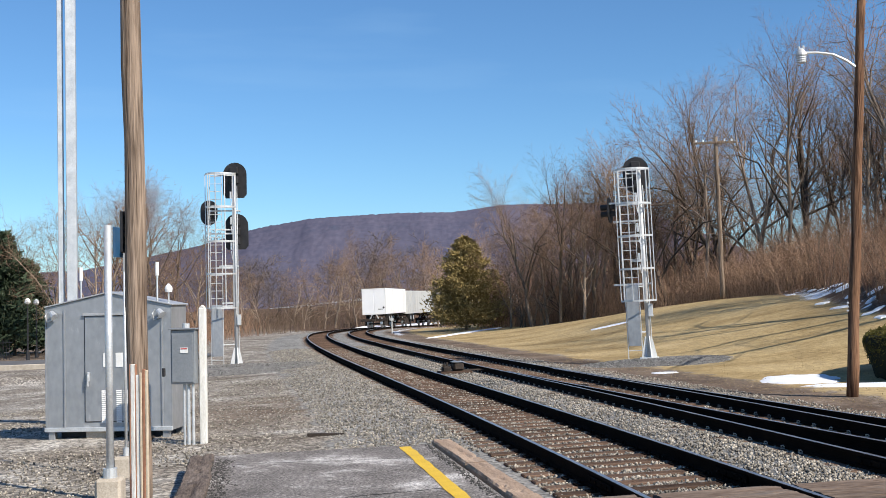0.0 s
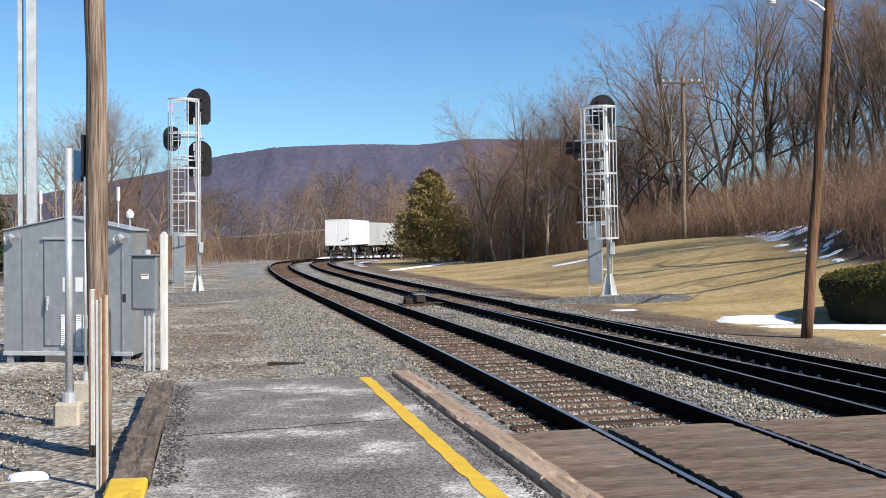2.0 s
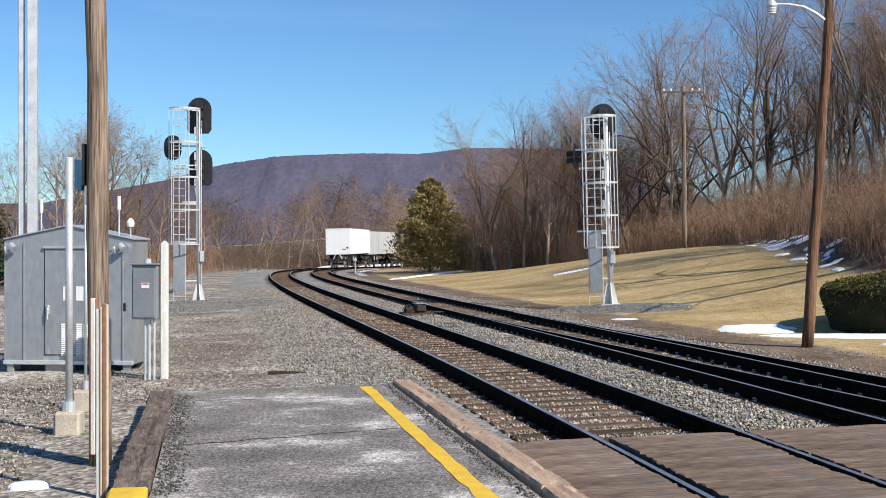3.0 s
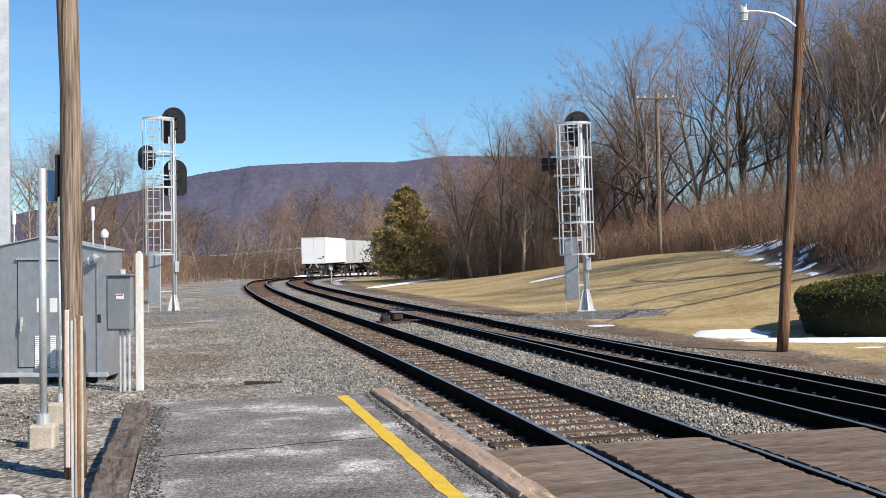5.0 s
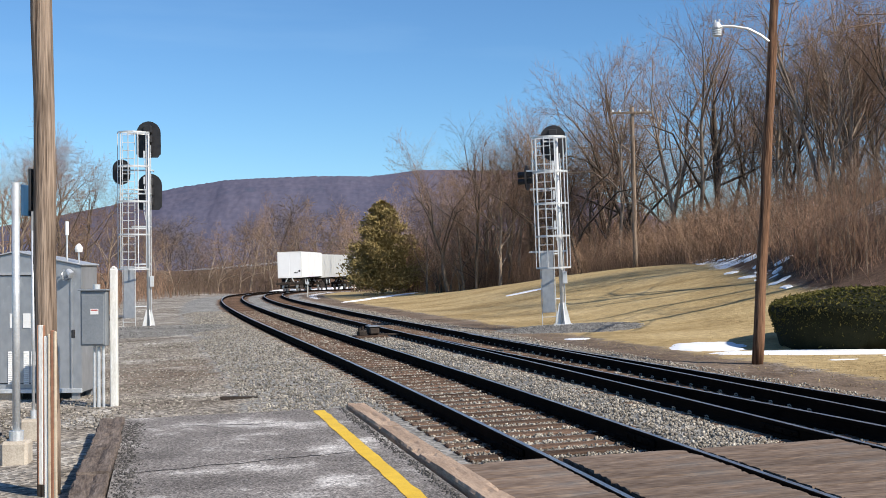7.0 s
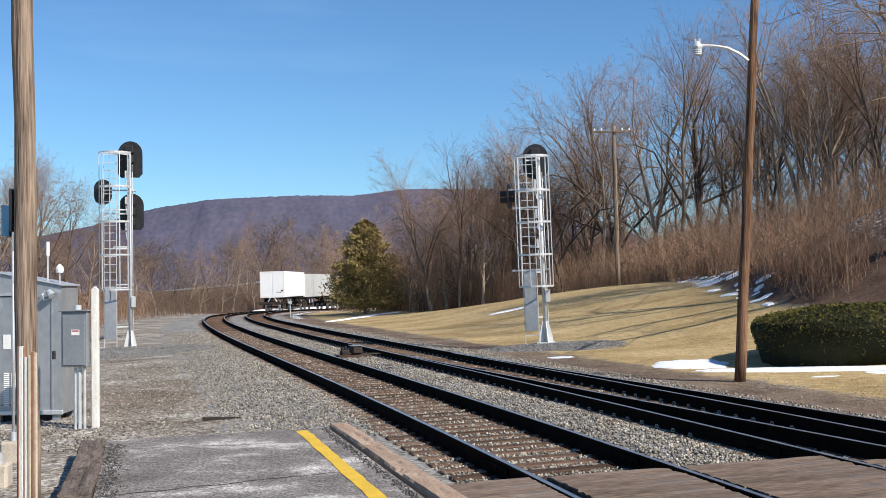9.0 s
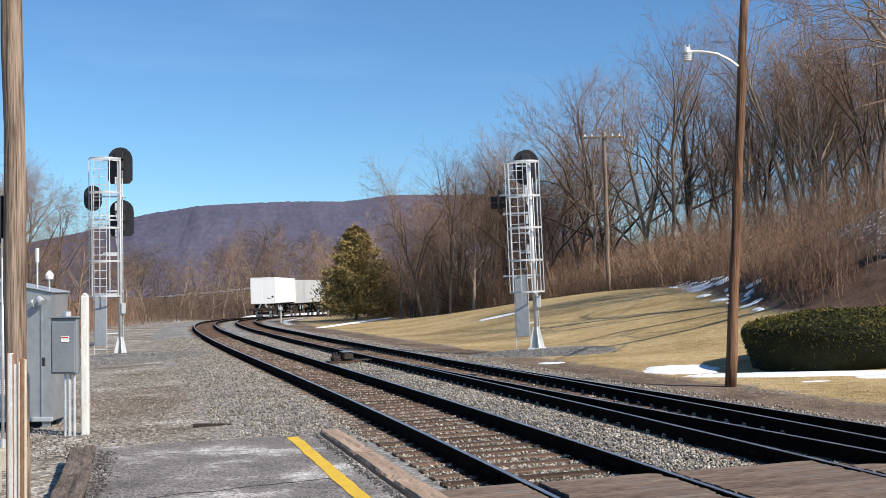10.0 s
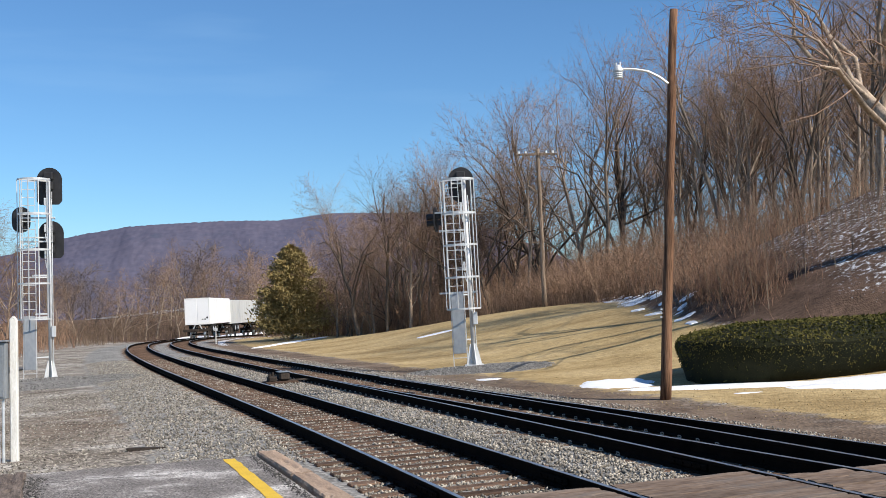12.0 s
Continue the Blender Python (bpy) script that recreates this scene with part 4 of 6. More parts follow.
def signal_mast(x, y, hm, rz, ladder_dx, cage, hoops, heads, rails_at, box_z, label, heap=0.0, lean=0.0):
    """A signal: mast with foot, ladder with a safety cage, climbing guard, work rails and heads."""
    z = land1(x, y) + heap
    c = thing("railway_signal", (x, y, z), label, "railway signal", "railway signals")
    c.matrix_basis = pose(x, y, z, 0, lean, rz)
    bm = bmesh.new()
    add_tube(bm, [(0, 0, 0.05), (0, 0, hm)], [0.072, 0.062], 12)
    part("mast", bm, M["silver"], c, smooth=True)
    bm = bmesh.new()
    add_box(bm, (0, 0, 0.03), (0.62, 0.5, 0.06), None, 0.01)
    for a in range(4):
        ca, sa = math.cos(a * math.pi / 2 + 0.3), math.sin(a * math.pi / 2 + 0.3)
        add_prism(bm, [(0.07, 0.05), (0.27, 0.05), (0.11, 0.75), (0.07, 0.75)], Vector((0.015 * sa, -0.015 * ca, 0)), (ca, sa, 0), (0, 0, 1), (-0.03 * sa, 0.03 * ca, 0))
    part("foot", bm, M["silver"], c)
    lw, ly = 0.23, -0.15
    bm = bmesh.new()
    for sd in (-1, 1):
        add_box(bm, (ladder_dx + sd * lw, ly, hm / 2), (0.025, 0.055, hm))
    k = 0.3
    while k < hm:
        if not 0.6 < k < 2.25:
            add_tube(bm, [(ladder_dx - lw, ly, k), (ladder_dx + lw, ly, k)], 0.014, 6)
        k += 0.3
    for k in (0.9, 2.4, 3.9, 5.4, hm - 0.1):
        add_box(bm, (ladder_dx / 2, ly / 2, k), (abs(ladder_dx), 0.03, 0.05), Matrix.Rotation(math.atan2(-ly, -ladder_dx), 3, "Z"))
    part("ladder", bm, M["silver"], c)
    bm = bmesh.new()
    add_box(bm, (ladder_dx, ly - 0.05, 1.45), (2 * lw - 0.05, 0.03, 2.0), None, 0.006)
    part("climbing_guard", bm, M["case"], c, "grey locked climbing guard panel")
    bm = bmesh.new()
    cx0, cx1, cy = cage
    for h in hoops:
        pts = [(cx0 + (cx1 - cx0) * (0.5 - 0.5 * math.cos(a)), ly - cy * math.sin(a), h) for a in np.linspace(0, math.pi, 11)]
        for a, b in zip(pts, pts[1:]):
            d = Vector(b) - Vector(a)
            add_box(bm, (Vector(a) + Vector(b)) / 2, (d.length + 0.01, 0.012, 0.06), Matrix.Rotation(math.atan2(d.y, d.x), 3, "Z"))
        add_box(bm, ((cx0 + cx1) / 2, ly, h), (cx1 - cx0, 0.03, 0.05))
    for a in np.linspace(0, math.pi, 6):
        p = (cx0 + (cx1 - cx0) * (0.5 - 0.5 * math.cos(a)), ly - cy * math.sin(a))
        add_box(bm, (p[0], p[1], (hoops[0] + hoops[-1]) / 2), (0.03, 0.03, hoops[0] - hoops[-1]), float(np.degrees(a)))
    part("safety_cage", bm, M["silver"], c)
    for zr, x0, x1 in rails_at:
        bm = bmesh.new()
        add_box(bm, ((x0 + x1) / 2, 0.0, zr), (x1 - x0, 0.06, 0.06), None, 0.006)
        for sd in (x0, x1):
            add_box(bm, (sd, 0.2, zr), (0.05, 0.5, 0.05))
        part("bracket", bm, M["silver"], c)
    bm = bmesh.new()
    add_box(bm, (0.12, -0.05, box_z), (0.16, 0.16, 0.42), None, 0.015)
    part("junction_box", bm, M["silver"], c)
    bm = bmesh.new()
    add_tube(bm, [(0.1, 0.06, 0.3), (0.1, 0.06, hm - 0.5)], 0.02, 6)
    part("cable_conduit", bm, M["galv"], c)
    for k, hz in enumerate((hm - 0.9, hm - 1.9, hm - 2.9)):
        bm = bmesh.new()
        add_box(bm, (-0.14, -0.1, hz), (0.07, 0.07, 0.30), None, 0.012)
        add_tube(bm, [(-0.14, -0.12, hz - 0.2), (-0.10, -0.1, hz - 0.5), (0.0, -0.02, hz - 0.6)], 0.018, 6)
        part("cable_fitting", bm, M["galv"], c)
    for hx, hz, w, h, flat, y, turn, hoods in heads:
        signal_head(c, hx, hz, w, h, flat, y, turn, hoods)
    return c


signal_mast(-14.86, 42.47, 7.65, 18, -0.72, (-1.12, 0.05, 0.55), (7.58, 6.28, 4.93, 3.66, 2.33),
            ((0.02, 7.38, 0.95, 1.42, True, 0.25, -0.25, 3), (0.06, 5.34, 0.95, 1.42, True, 0.25, -0.25, 3), (-1.0, 6.1, 0.68, 0.98, False, 0.25, -0.2, 2)),
            ((6.15, -0.95, 0.2), (5.25, -1.0, 0.1), (3.97, -0.6, 0.1), (2.52, -0.5, 0.1)), 1.85,
            "tall silver railway signal with ladder cage and black heads")
signal_mast(0.95, 37.75, 6.25, -2, -0.44, (-0.80, 0.33, 0.55), (6.26, 5.12, 4.06, 2.98, 1.93),
            ((-0.10, 6.14, 0.86, 1.2, False, 0.35, 0.0, 3), (-1.0, 4.98, 0.62, 0.85, False, 0.1, 1.35, 2)),
            ((5.2, -1.05, 0.1), (4.58, -0.9, 0.1), (3.25, -0.4, 0.1), (2.48, -1.0, 0.2)), 1.6,
            "silver railway signal with caged ladder on a gravel mound", 0.13, -1.6)

# ---- street light pole ----
lamp_pole = wood_pole("street_lamp", 4.59, 23.88, 8.33, 0.118, 0.082, (0.060, 0.0), M["pole_dark"], "leaning brown wooden pole with a curved-arm street lamp")
tip = Vector((0.060 * 6.72 - 0.02, 0, 6.72))
bm = bmesh.new()
arm = [tip + Vector((-0.07, -0.05, 0.0)), tip + Vector((-0.25, -0.06, 0.14)), tip + Vector((-0.5, -0.08, 0.27)), tip + Vector((-0.8, -0.1, 0.32)), tip + Vector((-1.12, -0.12, 0.33))]
add_tube(bm, arm, 0.028, 8)
part("arm", bm, M["silver"], lamp_pole)
e = arm[-1]
bm = bmesh.new()
add_tube(bm, [e + Vector((-0.02, 0, q)) for q in (0.09, 0.05, 0.0, -0.04)], [0.035, 0.075, 0.105, 0.12], 14)
add_tube(bm, [e + Vector((0.03, 0, 0.07)), e + Vector((0.03, 0, 0.15))], 0.022, 8)
add_tube(bm, [e + Vector((-0.06, 0, 0.07)), e + Vector((-0.06, 0, 0.13))], 0.025, 8)
hd = part("lamp_head", bm, M["silver"], lamp_pole)
bm = bmesh.new()
zs = [-0.04 - 0.022 * k for k in range(9)]
add_tube(bm, [e + Vector((-0.02, 0, q)) for q in zs], [(0.112 if k % 2 else 0.100) * (1 - 0.02 * k) for k in range(8)] + [0.05], 14)
part("lens", bm, M["glass"], hd, "clear ribbed lamp lens")
for k in (1.25, 1.33, 1.41):
    bm = bmesh.new()
    add_box(bm, (0.058 * k - 0.10, -0.06, k + 0.5), (0.04, 0.03, 0.035))
    part("tag", bm, M["galv"], lamp_pole)

# utility pole at the wood's edge
POLE_AT = (5.95, 66.0)
up = wood_pole("utility_pole", 5.95, 66.0, 9.3, 0.14, 0.11, (-0.012, 0), M["pole_wood"], "pale wooden utility pole with a crossarm at the wood's edge")
bm = bmesh.new()
add_box(bm, (-0.12, -0.16, 8.97), (2.3, 0.1, 0.12), None, 0.01)
ca = part("crossarm", bm, M["pole_wood"], up)
for k in (-1.1, -0.7, 0.5, 0.9):
    bm = bmesh.new()
    add_tube(bm, [(k - 0.12, -0.16, 9.03), (k - 0.12, -0.16, 9.17)], [0.05, 0.035], 8)
    part("insulator", bm, M["white"], ca)

# ---- track-side machine between the tracks ----
p = on_track(32.6, 1.62)
z = land1(p.x, p.y)
sm = thing("switch_machine", (p.x, p.y, z), "low grey switch machine on ties between the tracks", "switch machine", rz=-math.degrees(heading(32.6)))
bm = bmesh.new()
add_box(bm, (0.10, 0, 0.20), (0.32, 0.50, 0.24), None, 0.05)
part("body", bm, M["under"], sm)
bm = bmesh.new()
add_box(bm, (0.10, 0, 0.335), (0.35, 0.53, 0.03), None, 0.01)
part("cover", bm, M["box"], sm, "grey lid")
bm = bmesh.new()
add_box(bm, (-0.24, 0, 0.13), (0.26, 0.32, 0.18), None, 0.04)
add_tube(bm, [(-0.32, -0.08, 0.16), (-0.32, -0.08, 0.30)], 0.05, 8)
add_tube(bm, [(-0.20, 0.08, 0.16), (-0.20, 0.08, 0.33)], 0.04, 8)
part("motor", bm, M["under"], sm)
bm = bmesh.new()
add_tube(bm, [(0.3, 0.1, 0.08), (0.95, 0.1, 0.06)], 0.025, 6)
add_tube(bm, [(0.3, -0.12, 0.08), (0.95, -0.12, 0.06)], 0.02, 6)
part("rod", bm, M["under"], sm)
bm = bmesh.new()
add_box(bm, (0, 0, 0.03), (0.95, 0.7, 0.08), None, 0.01)
part("base", bm, M["tie"], sm)

# loose stick and iron on the gravel
z = land1(-4.96, 18.45)
st = thing("broken_plank", (-4.96, 18.45, z + 0.03), "dark broken plank lying on the gravel", "plank", rz=14)
bm = bmesh.new()
add_prism(bm, [(-0.28, -0.03), (0.3, -0.01), (0.33, 0.015), (-0.05, 0.03), (-0.3, 0.03)], (0, -0.04, 0), (1, 0, 0), (0, 0, 1), (0, 0.09, 0))
part("board", bm, M["under"], st)
for a, b, r in (((-7.75, 17.6), (-7.45, 17.2), 0.02), ((-7.9, 17.9), (-7.75, 17.5), 0.03)):
    z = land1(*a)
    c = thing("loose_rod", (a[0], a[1], z), "rusty rod leaning on the ground near the case", "rod")
    bm = bmesh.new()
    add_tube(bm, [(0, 0, 0.02), (b[0] - a[0], b[1] - a[1], 0.22)], r, 6)
    part("rod", bm, M["under"], c)

# marker post by the curve
p = on_track(97, 6.2)
c = thing("trackside_marker", (p.x, p.y, land1(p.x, p.y)), "small white trackside marker post in snow", "marker post")
bm = bmesh.new()
add_box(bm, (0, 0, 0.6), (0.09, 0.09, 1.4), None, 0.01)
part("post", bm, M["post_white"], c)
bm = bmesh.new()
add_box(bm, (0.02, -0.06, 1.22), (0.28, 0.03, 0.25), None, 0.01)
part("plate", bm, M["white"], c)


# ---- the departing trailer train, on the far track ----
def trailer(s_rear, length, material, label, last=False):
    """A highway trailer riding on a rail bogie; its rear stands s_rear along the track."""
    a, b = on_track(s_rear, SPACING), on_track(s_rear + length, SPACING)
    d = b - a
    rz = math.degrees(math.atan2(d.y, d.x)) - 90
    c = thing("rail_trailer", (a.x, a.y, a.z), label, "rail trailer", "train of trailers", rz=rz)
    L, W, zb, zt = length - 0.35, 2.55, 1.45, 4.25
    bm = bmesh.new()
    add_box(bm, (0, L / 2, (zb + zt) / 2), (W, L, zt - zb), None, 0.04)
    part("body", bm, material, c)
    bm = bmesh.new()
    for x in (-W / 2, W / 2):
        add_box(bm, (x * 0.985, -0.01, (zb + zt) / 2), (0.09, 0.06, zt - zb), None, 0.01)
    add_box(bm, (0, -0.01, zt - 0.05), (W, 0.06, 0.1), None, 0.01)
    add_box(bm, (0, -0.01, zb + 0.09), (W, 0.07, 0.18), None, 0.01)
    part("rear_frame", bm, M["white"], c)
    for x in (-0.61, 0.61):
        bm = bmesh.new()
        add_box(bm, (x, -0.012, (zb + zt) / 2 + 0.03), (1.17, 0.03, zt - zb - 0.30), None, 0.012)
        dr = part("rear_door", bm, M["trailer"] if last else M["white"], c)
        if last and x > 0:
            bm = bmesh.new()
            for k in (0.28, 0.42, 0.60, 0.78):
                add_box(bm, (x - 0.3 + k * 0.7, -0.034, zb + 0.55), (0.07, 0.006, 0.13))
            part("lettering_bars", bm, M["black"], dr, "short dark unreadable lettering bars")
            bm = bmesh.new()
            add_tube(bm, [(x + 0.42, -0.04, zb + 0.72), (x + 0.42, -0.02, zb + 0.72)], 0.11, 12)
            part("round_mark", bm, M["black"], dr)
    for x in (-W / 2 - 0.004, W / 2 + 0.004):
        bm = bmesh.new()
        for k in range(1, int(L / 1.2)):
            add_box(bm, (x, k * 1.2, (zb + zt) / 2), (0.014, 0.05, zt - zb - 0.2))
        part("side_rib", bm, material, c)
    bm = bmesh.new()
    for x in (-0.5, 0.5):
        add_box(bm, (x, L / 2, 1.35), (0.12, L, 0.22))
    for k in np.arange(0.5, L, 1.5):
        add_box(bm, (0, k, 1.38), (2.2, 0.1, 0.12))
    part("chassis", bm, M["under"], c)
    for y in (2.3, 3.6):
        for x in (-1.02, 1.02):
            bm = bmesh.new()
            add_tube(bm, [(x - 0.24, y, 0.98), (x + 0.24, y, 0.98)], 0.48, 18)
            w = part("road_wheel", bm, M["tyre"], c)
            bm = bmesh.new()
            add_tube(bm, [(x - 0.25, y, 0.98), (x + 0.25, y, 0.98)], 0.25, 12)
            part("hub", bm, M["galv"], w)
    for y in (0.2, 1.95):
        bm = bmesh.new()
        add_tube(bm, [(-0.9, y, 0.46), (0.9, y, 0.46)], 0.08, 10)
        ax = part("rail_axle", bm, M["under"], c)
        for x in (-0.72, 0.72):
            bm = bmesh.new()
            add_tube(bm, [(x - 0.07, y, 0.46), (x - 0.02, y, 0.46), (x, y, 0.46), (x + 0.07, y, 0.46)] if x > 0 else [(x - 0.07, y, 0.46), (x, y, 0.46), (x + 0.02, y, 0.46), (x + 0.07, y, 0.46)], [0.46] * 4, 20)
            part("rail_wheel", bm, M["rail_top"], ax, "steel rail wheel")
    bm = bmesh.new()
    for x in (-1.0, 1.0):
        add_prism(bm, [(-0.3, 0.46), (0, 0.30), (1.75, 0.30), (2.4, 0.46), (2.2, 0.75), (1.4, 0.92), (0.6, 0.92), (-0.1, 0.75)], (x - 0.07, 0, 0), (0, 1, 0), (0, 0, 1), (0.14, 0, 0))
    add_box(bm, (0, 1.05, 0.95), (2.1, 0.5, 0.25), None, 0.03)
    add_box(bm, (0, -0.25, 0.86), (2.9 if last else 2.2, 0.16, 0.28), None, 0.02)
    add_box(bm, (0, -0.4, 0.85), (0.35, 0.5, 0.3), None, 0.03)
    for x in (-1.3, 1.3):
        add_tube(bm, [(x, -0.28, 0.5), (x, -0.28, 1.25)], 0.035, 6)
    part("bogie_frame", bm, M["under"], c, "dark rusty bogie frame")
    for q, sz, turn in (((-0.35, -0.1, 1.2), (0.1, 0.1, 0.5), 0.5), ((0.35, -0.1, 1.2), (0.1, 0.1, 0.5), -0.5), ((0.85, -0.2, 0.75), (0.12, 0.08, 0.7), 0.0)):
        bm = bmesh.new()
        add_box(bm, q, sz, Matrix.Rotation(turn, 3, "Y"), 0.01)
        part("hanger", bm, M["galv"], c)
    return c


TRAIN_S = 121.0
trailer(TRAIN_S, 14.5, M["trailer"], "white rail trailer with plain rear doors, last of the train", True)
for k in range(1, 5):
    trailer(TRAIN_S + 14.6 * k, 14.5, M["trailer_grey"], "light grey rail trailer coupled in the train on the curve")


# ---- bare trees ----
def tree_arrays(seed, height, spread=0.42, limbs=9, fork=0.3, trunk=0.6, subs=(6, 6, 3), tw=0.011, crook=1.0):
    """Corners and faces of a leafless tree of the given height: wood (trunk, limbs) and twigs."""
    rng = np.random.default_rng(seed)
    out = {"wood": ([], []), "twig": ([], [])}

    def tube(kind, pts, rad, n):
        """A tube that ends in a point when its last radius is none."""
        V, F = out[kind]
        base = len(V)
        for i, p in enumerate(pts):
            if rad[i] == 0:
                V.append(p)
                continue
            d = pts[min(i + 1, len(pts) - 1)] - pts[max(i - 1, 0)]
            d = d / (np.linalg.norm(d) + 1e-9)
            a = np.array((0, 0, 1.0)) if abs(d[2]) < 0.9 else np.array((1.0, 0, 0))
            u = np.cross(d, a)
            u /= np.linalg.norm(u)
            v = np.cross(d, u)
            for k in range(n):
                g = 2 * math.pi * k / n
                V.append(p + rad[i] * (math.cos(g) * u + math.sin(g) * v))
        for i in range(len(pts) - 1):
            for k in range(n):
                a0, a1 = base + i * n + k, base + i * n + (k + 1) % n
                if rad[i + 1] == 0:
                    F.append((a0, a1, base + (i + 1) * n))
                else:
                    F.append((a0, a1, a1 + n))
                    F.append((a0, a1 + n, a0 + n))

    def grow(p, d, length, r, level):
        segs = (6, 4, 3, 1, 1)[level]
        pts, dirs = [p], []
        wob = (0.06, 0.15, 0.2, 0.2, 0.2)[level] * crook
        for i in range(segs):
            d = d + rng.normal(size=3) * wob
            d[2] += (0, 0.07, 0.05, 0.03, 0)[level]
            d /= np.linalg.norm(d)
            p = p + d * length / segs
            pts.append(p)
            dirs.append(d)
        end = (0.55, 0.35, 0.35, 0, 0)[level]
        rad = [max(tw * 0.6, r * (1 - (1 - end) * i / segs)) for i in range(segs)] + [max(tw * 0.6, r * end) if end else 0]
        tube("wood" if level < 2 else "twig", pts, rad, (8, 5, 3, 3, 3)[level])
        if level == 4:
            return
        count = int(round((limbs, *subs)[level] * (0.8 + 0.4 * rng.random())))
        tips = (3, 2, 2, 1)[level]
        lo = (fork / trunk, 0.25, 0.2, 0.2)[level]
        for k in range(count + tips):
            last = k >= count
            f = 0.999 if last else lo + (1 - lo) * (k + rng.random() * 0.9) / count
            i = min(segs - 1, int(f * segs))
            q = pts[i] + (pts[i + 1] - pts[i]) * (f * segs - i)
            dd = dirs[i]
            s = rng.normal(size=3)
            s -= dd * (s @ dd)
            s /= np.linalg.norm(s) + 1e-9
            ang = (spread * (0.35 + 0.4 * rng.random()) if last else spread * (0.75 + 0.6 * rng.random())) * math.pi / 2 * (1.0 if level == 0 else 1.2)
            nd = dd * math.cos(ang) + s * math.sin(ang)
            ln = (0.42 * height, 0.20 * height, 0.095 * height, 0.055 * height)[level] * (1.12 - 0.42 * f) * (0.7 + 0.55 * rng.random())
            here = r * (1 - (1 - max(end, 0.3)) * f)
            grow(q, nd / np.linalg.norm(nd), ln, max(tw * 0.75, here * (0.62, 0.55, 0.55, 0.6)[level] * (1.15 if last else 1)), level + 1)

    grow(np.array((0.0, 0.0, -0.2)), np.array((0.0, 0.0, 1.0)), height * trunk, height * 0.0115, 0)
    top = max(float(np.max(np.array(out["twig"][0])[:, 2])), 0.1)
    return {k: (np.array(v) * (height / top), np.array(f)) for k, (v, f) in out.items()}


def tree_template(seed, label, **kw):
    a = tree_arrays(seed, **kw)
    return {k: np_mesh(k, v, f, M["bark" if k == "wood" else "twig"], k == "wood") for k, (v, f) in a.items()}, label, kw["height"]


BARE = [tree_template(1, "tall leafless tree with upswept grey limbs", height=15.0, spread=0.38, limbs=7, fork=0.24, trunk=0.60, subs=(5, 5, 2)),
        tree_template(2, "slender leafless tree with a narrow high crown", height=16.0, spread=0.27, limbs=6, fork=0.40, trunk=0.74, subs=(4, 4, 2)),
        tree_template(3, "leafless tree with pale crooked forking limbs", height=14.0, spread=0.38, limbs=5, fork=0.15, trunk=0.42, subs=(5, 4, 2), crook=1.5),
        tree_template(4, "bushy leafless tree with a broad twiggy crown", height=12.0, spread=0.48, limbs=8, fork=0.12, trunk=0.52, subs=(5, 5, 3)),
        tree_template(5, "straight leafless forest tree with short limbs", height=17.0, spread=0.30, limbs=7, fork=0.36, trunk=0.76, subs=(4, 4, 2)),
        tree_template(6, "low twiggy leafless tree with many branches", height=12.0, spread=0.48, limbs=7, fork=0.08, trunk=0.50, subs=(4, 3, 2), tw=0.018)]


def bare_tree(k, x, y, height, turn, lean=0.0):
    meshes, label, base = BARE[k]
    c = new("bare_tree")
    f = height / base
    c.matrix_basis = Matrix.Translation((x, y, land1(x, y) - 0.05)) @ Matrix.Rotation(lean, 4, "Y") @ Matrix.Rotation(turn, 4, "Z") @ Matrix.Diagonal((f, f, f, 1))
    tagged(c, label, "tree", "bare winter trees")
    for name, key in (("trunk", "wood"), ("crown", "twig")):
        o = new(name, meshes[key])
        o.parent = c
    return c


rt = random.Random(11)
# bearing x/y, distance, height, kind, lean
STAND = [(-0.075, 86, 11.5, 2, 0), (-0.05, 84, 11.0, 0, 0), (-0.03, 82, 10.0, 3, 0.06), (-0.095, 90, 7.5, 3, 0), (-0.012, 88, 11.5, 1, 0), (0.01, 82, 10.8, 0, 0), (-0.062, 88, 9.5, 3, 0), (-0.04, 90, 10.5, 3, 0), (-0.022, 86, 10.5, 2, 0), (0.0, 92, 11.0, 3, 0), (0.02, 84, 10.0, 3, 0), (0.05, 90, 12.0, 3, 0), (-0.082, 94, 8.5, 0, 0), (0.068, 90, 13.5, 2, 0),
         (0.03, 86, 9.2, 3, 0), (0.045, 78, 10.5, 2, 0), (0.06, 84, 12.0, 0, 0.03), (0.075, 80, 13.5, 4, 0), (0.09, 86, 14.5, 1, 0), (0.10, 84, 13.0, 2, -0.08),
         (0.115, 82, 14.5, 2, -0.12), (0.13, 80, 14.5, 0, -0.05), (0.145, 74, 14.5, 4, 0), (0.155, 78, 14.5, 2, 0.05), (0.165, 82, 15.5, 4, 0),
         (0.02, 100, 10.5, 3, 0), (-0.02, 105, 9, 0, 0), (-0.06, 100, 8, 3, 0), (0.08, 96, 13, 0, 0)]
for t, d, h, k, lean in STAND:
    bare_tree(k, t * d, d, h * (1.26 if t > -0.03 else 1.18) * rt.uniform(0.95, 1.05), rt.uniform(0, 6.28), lean)
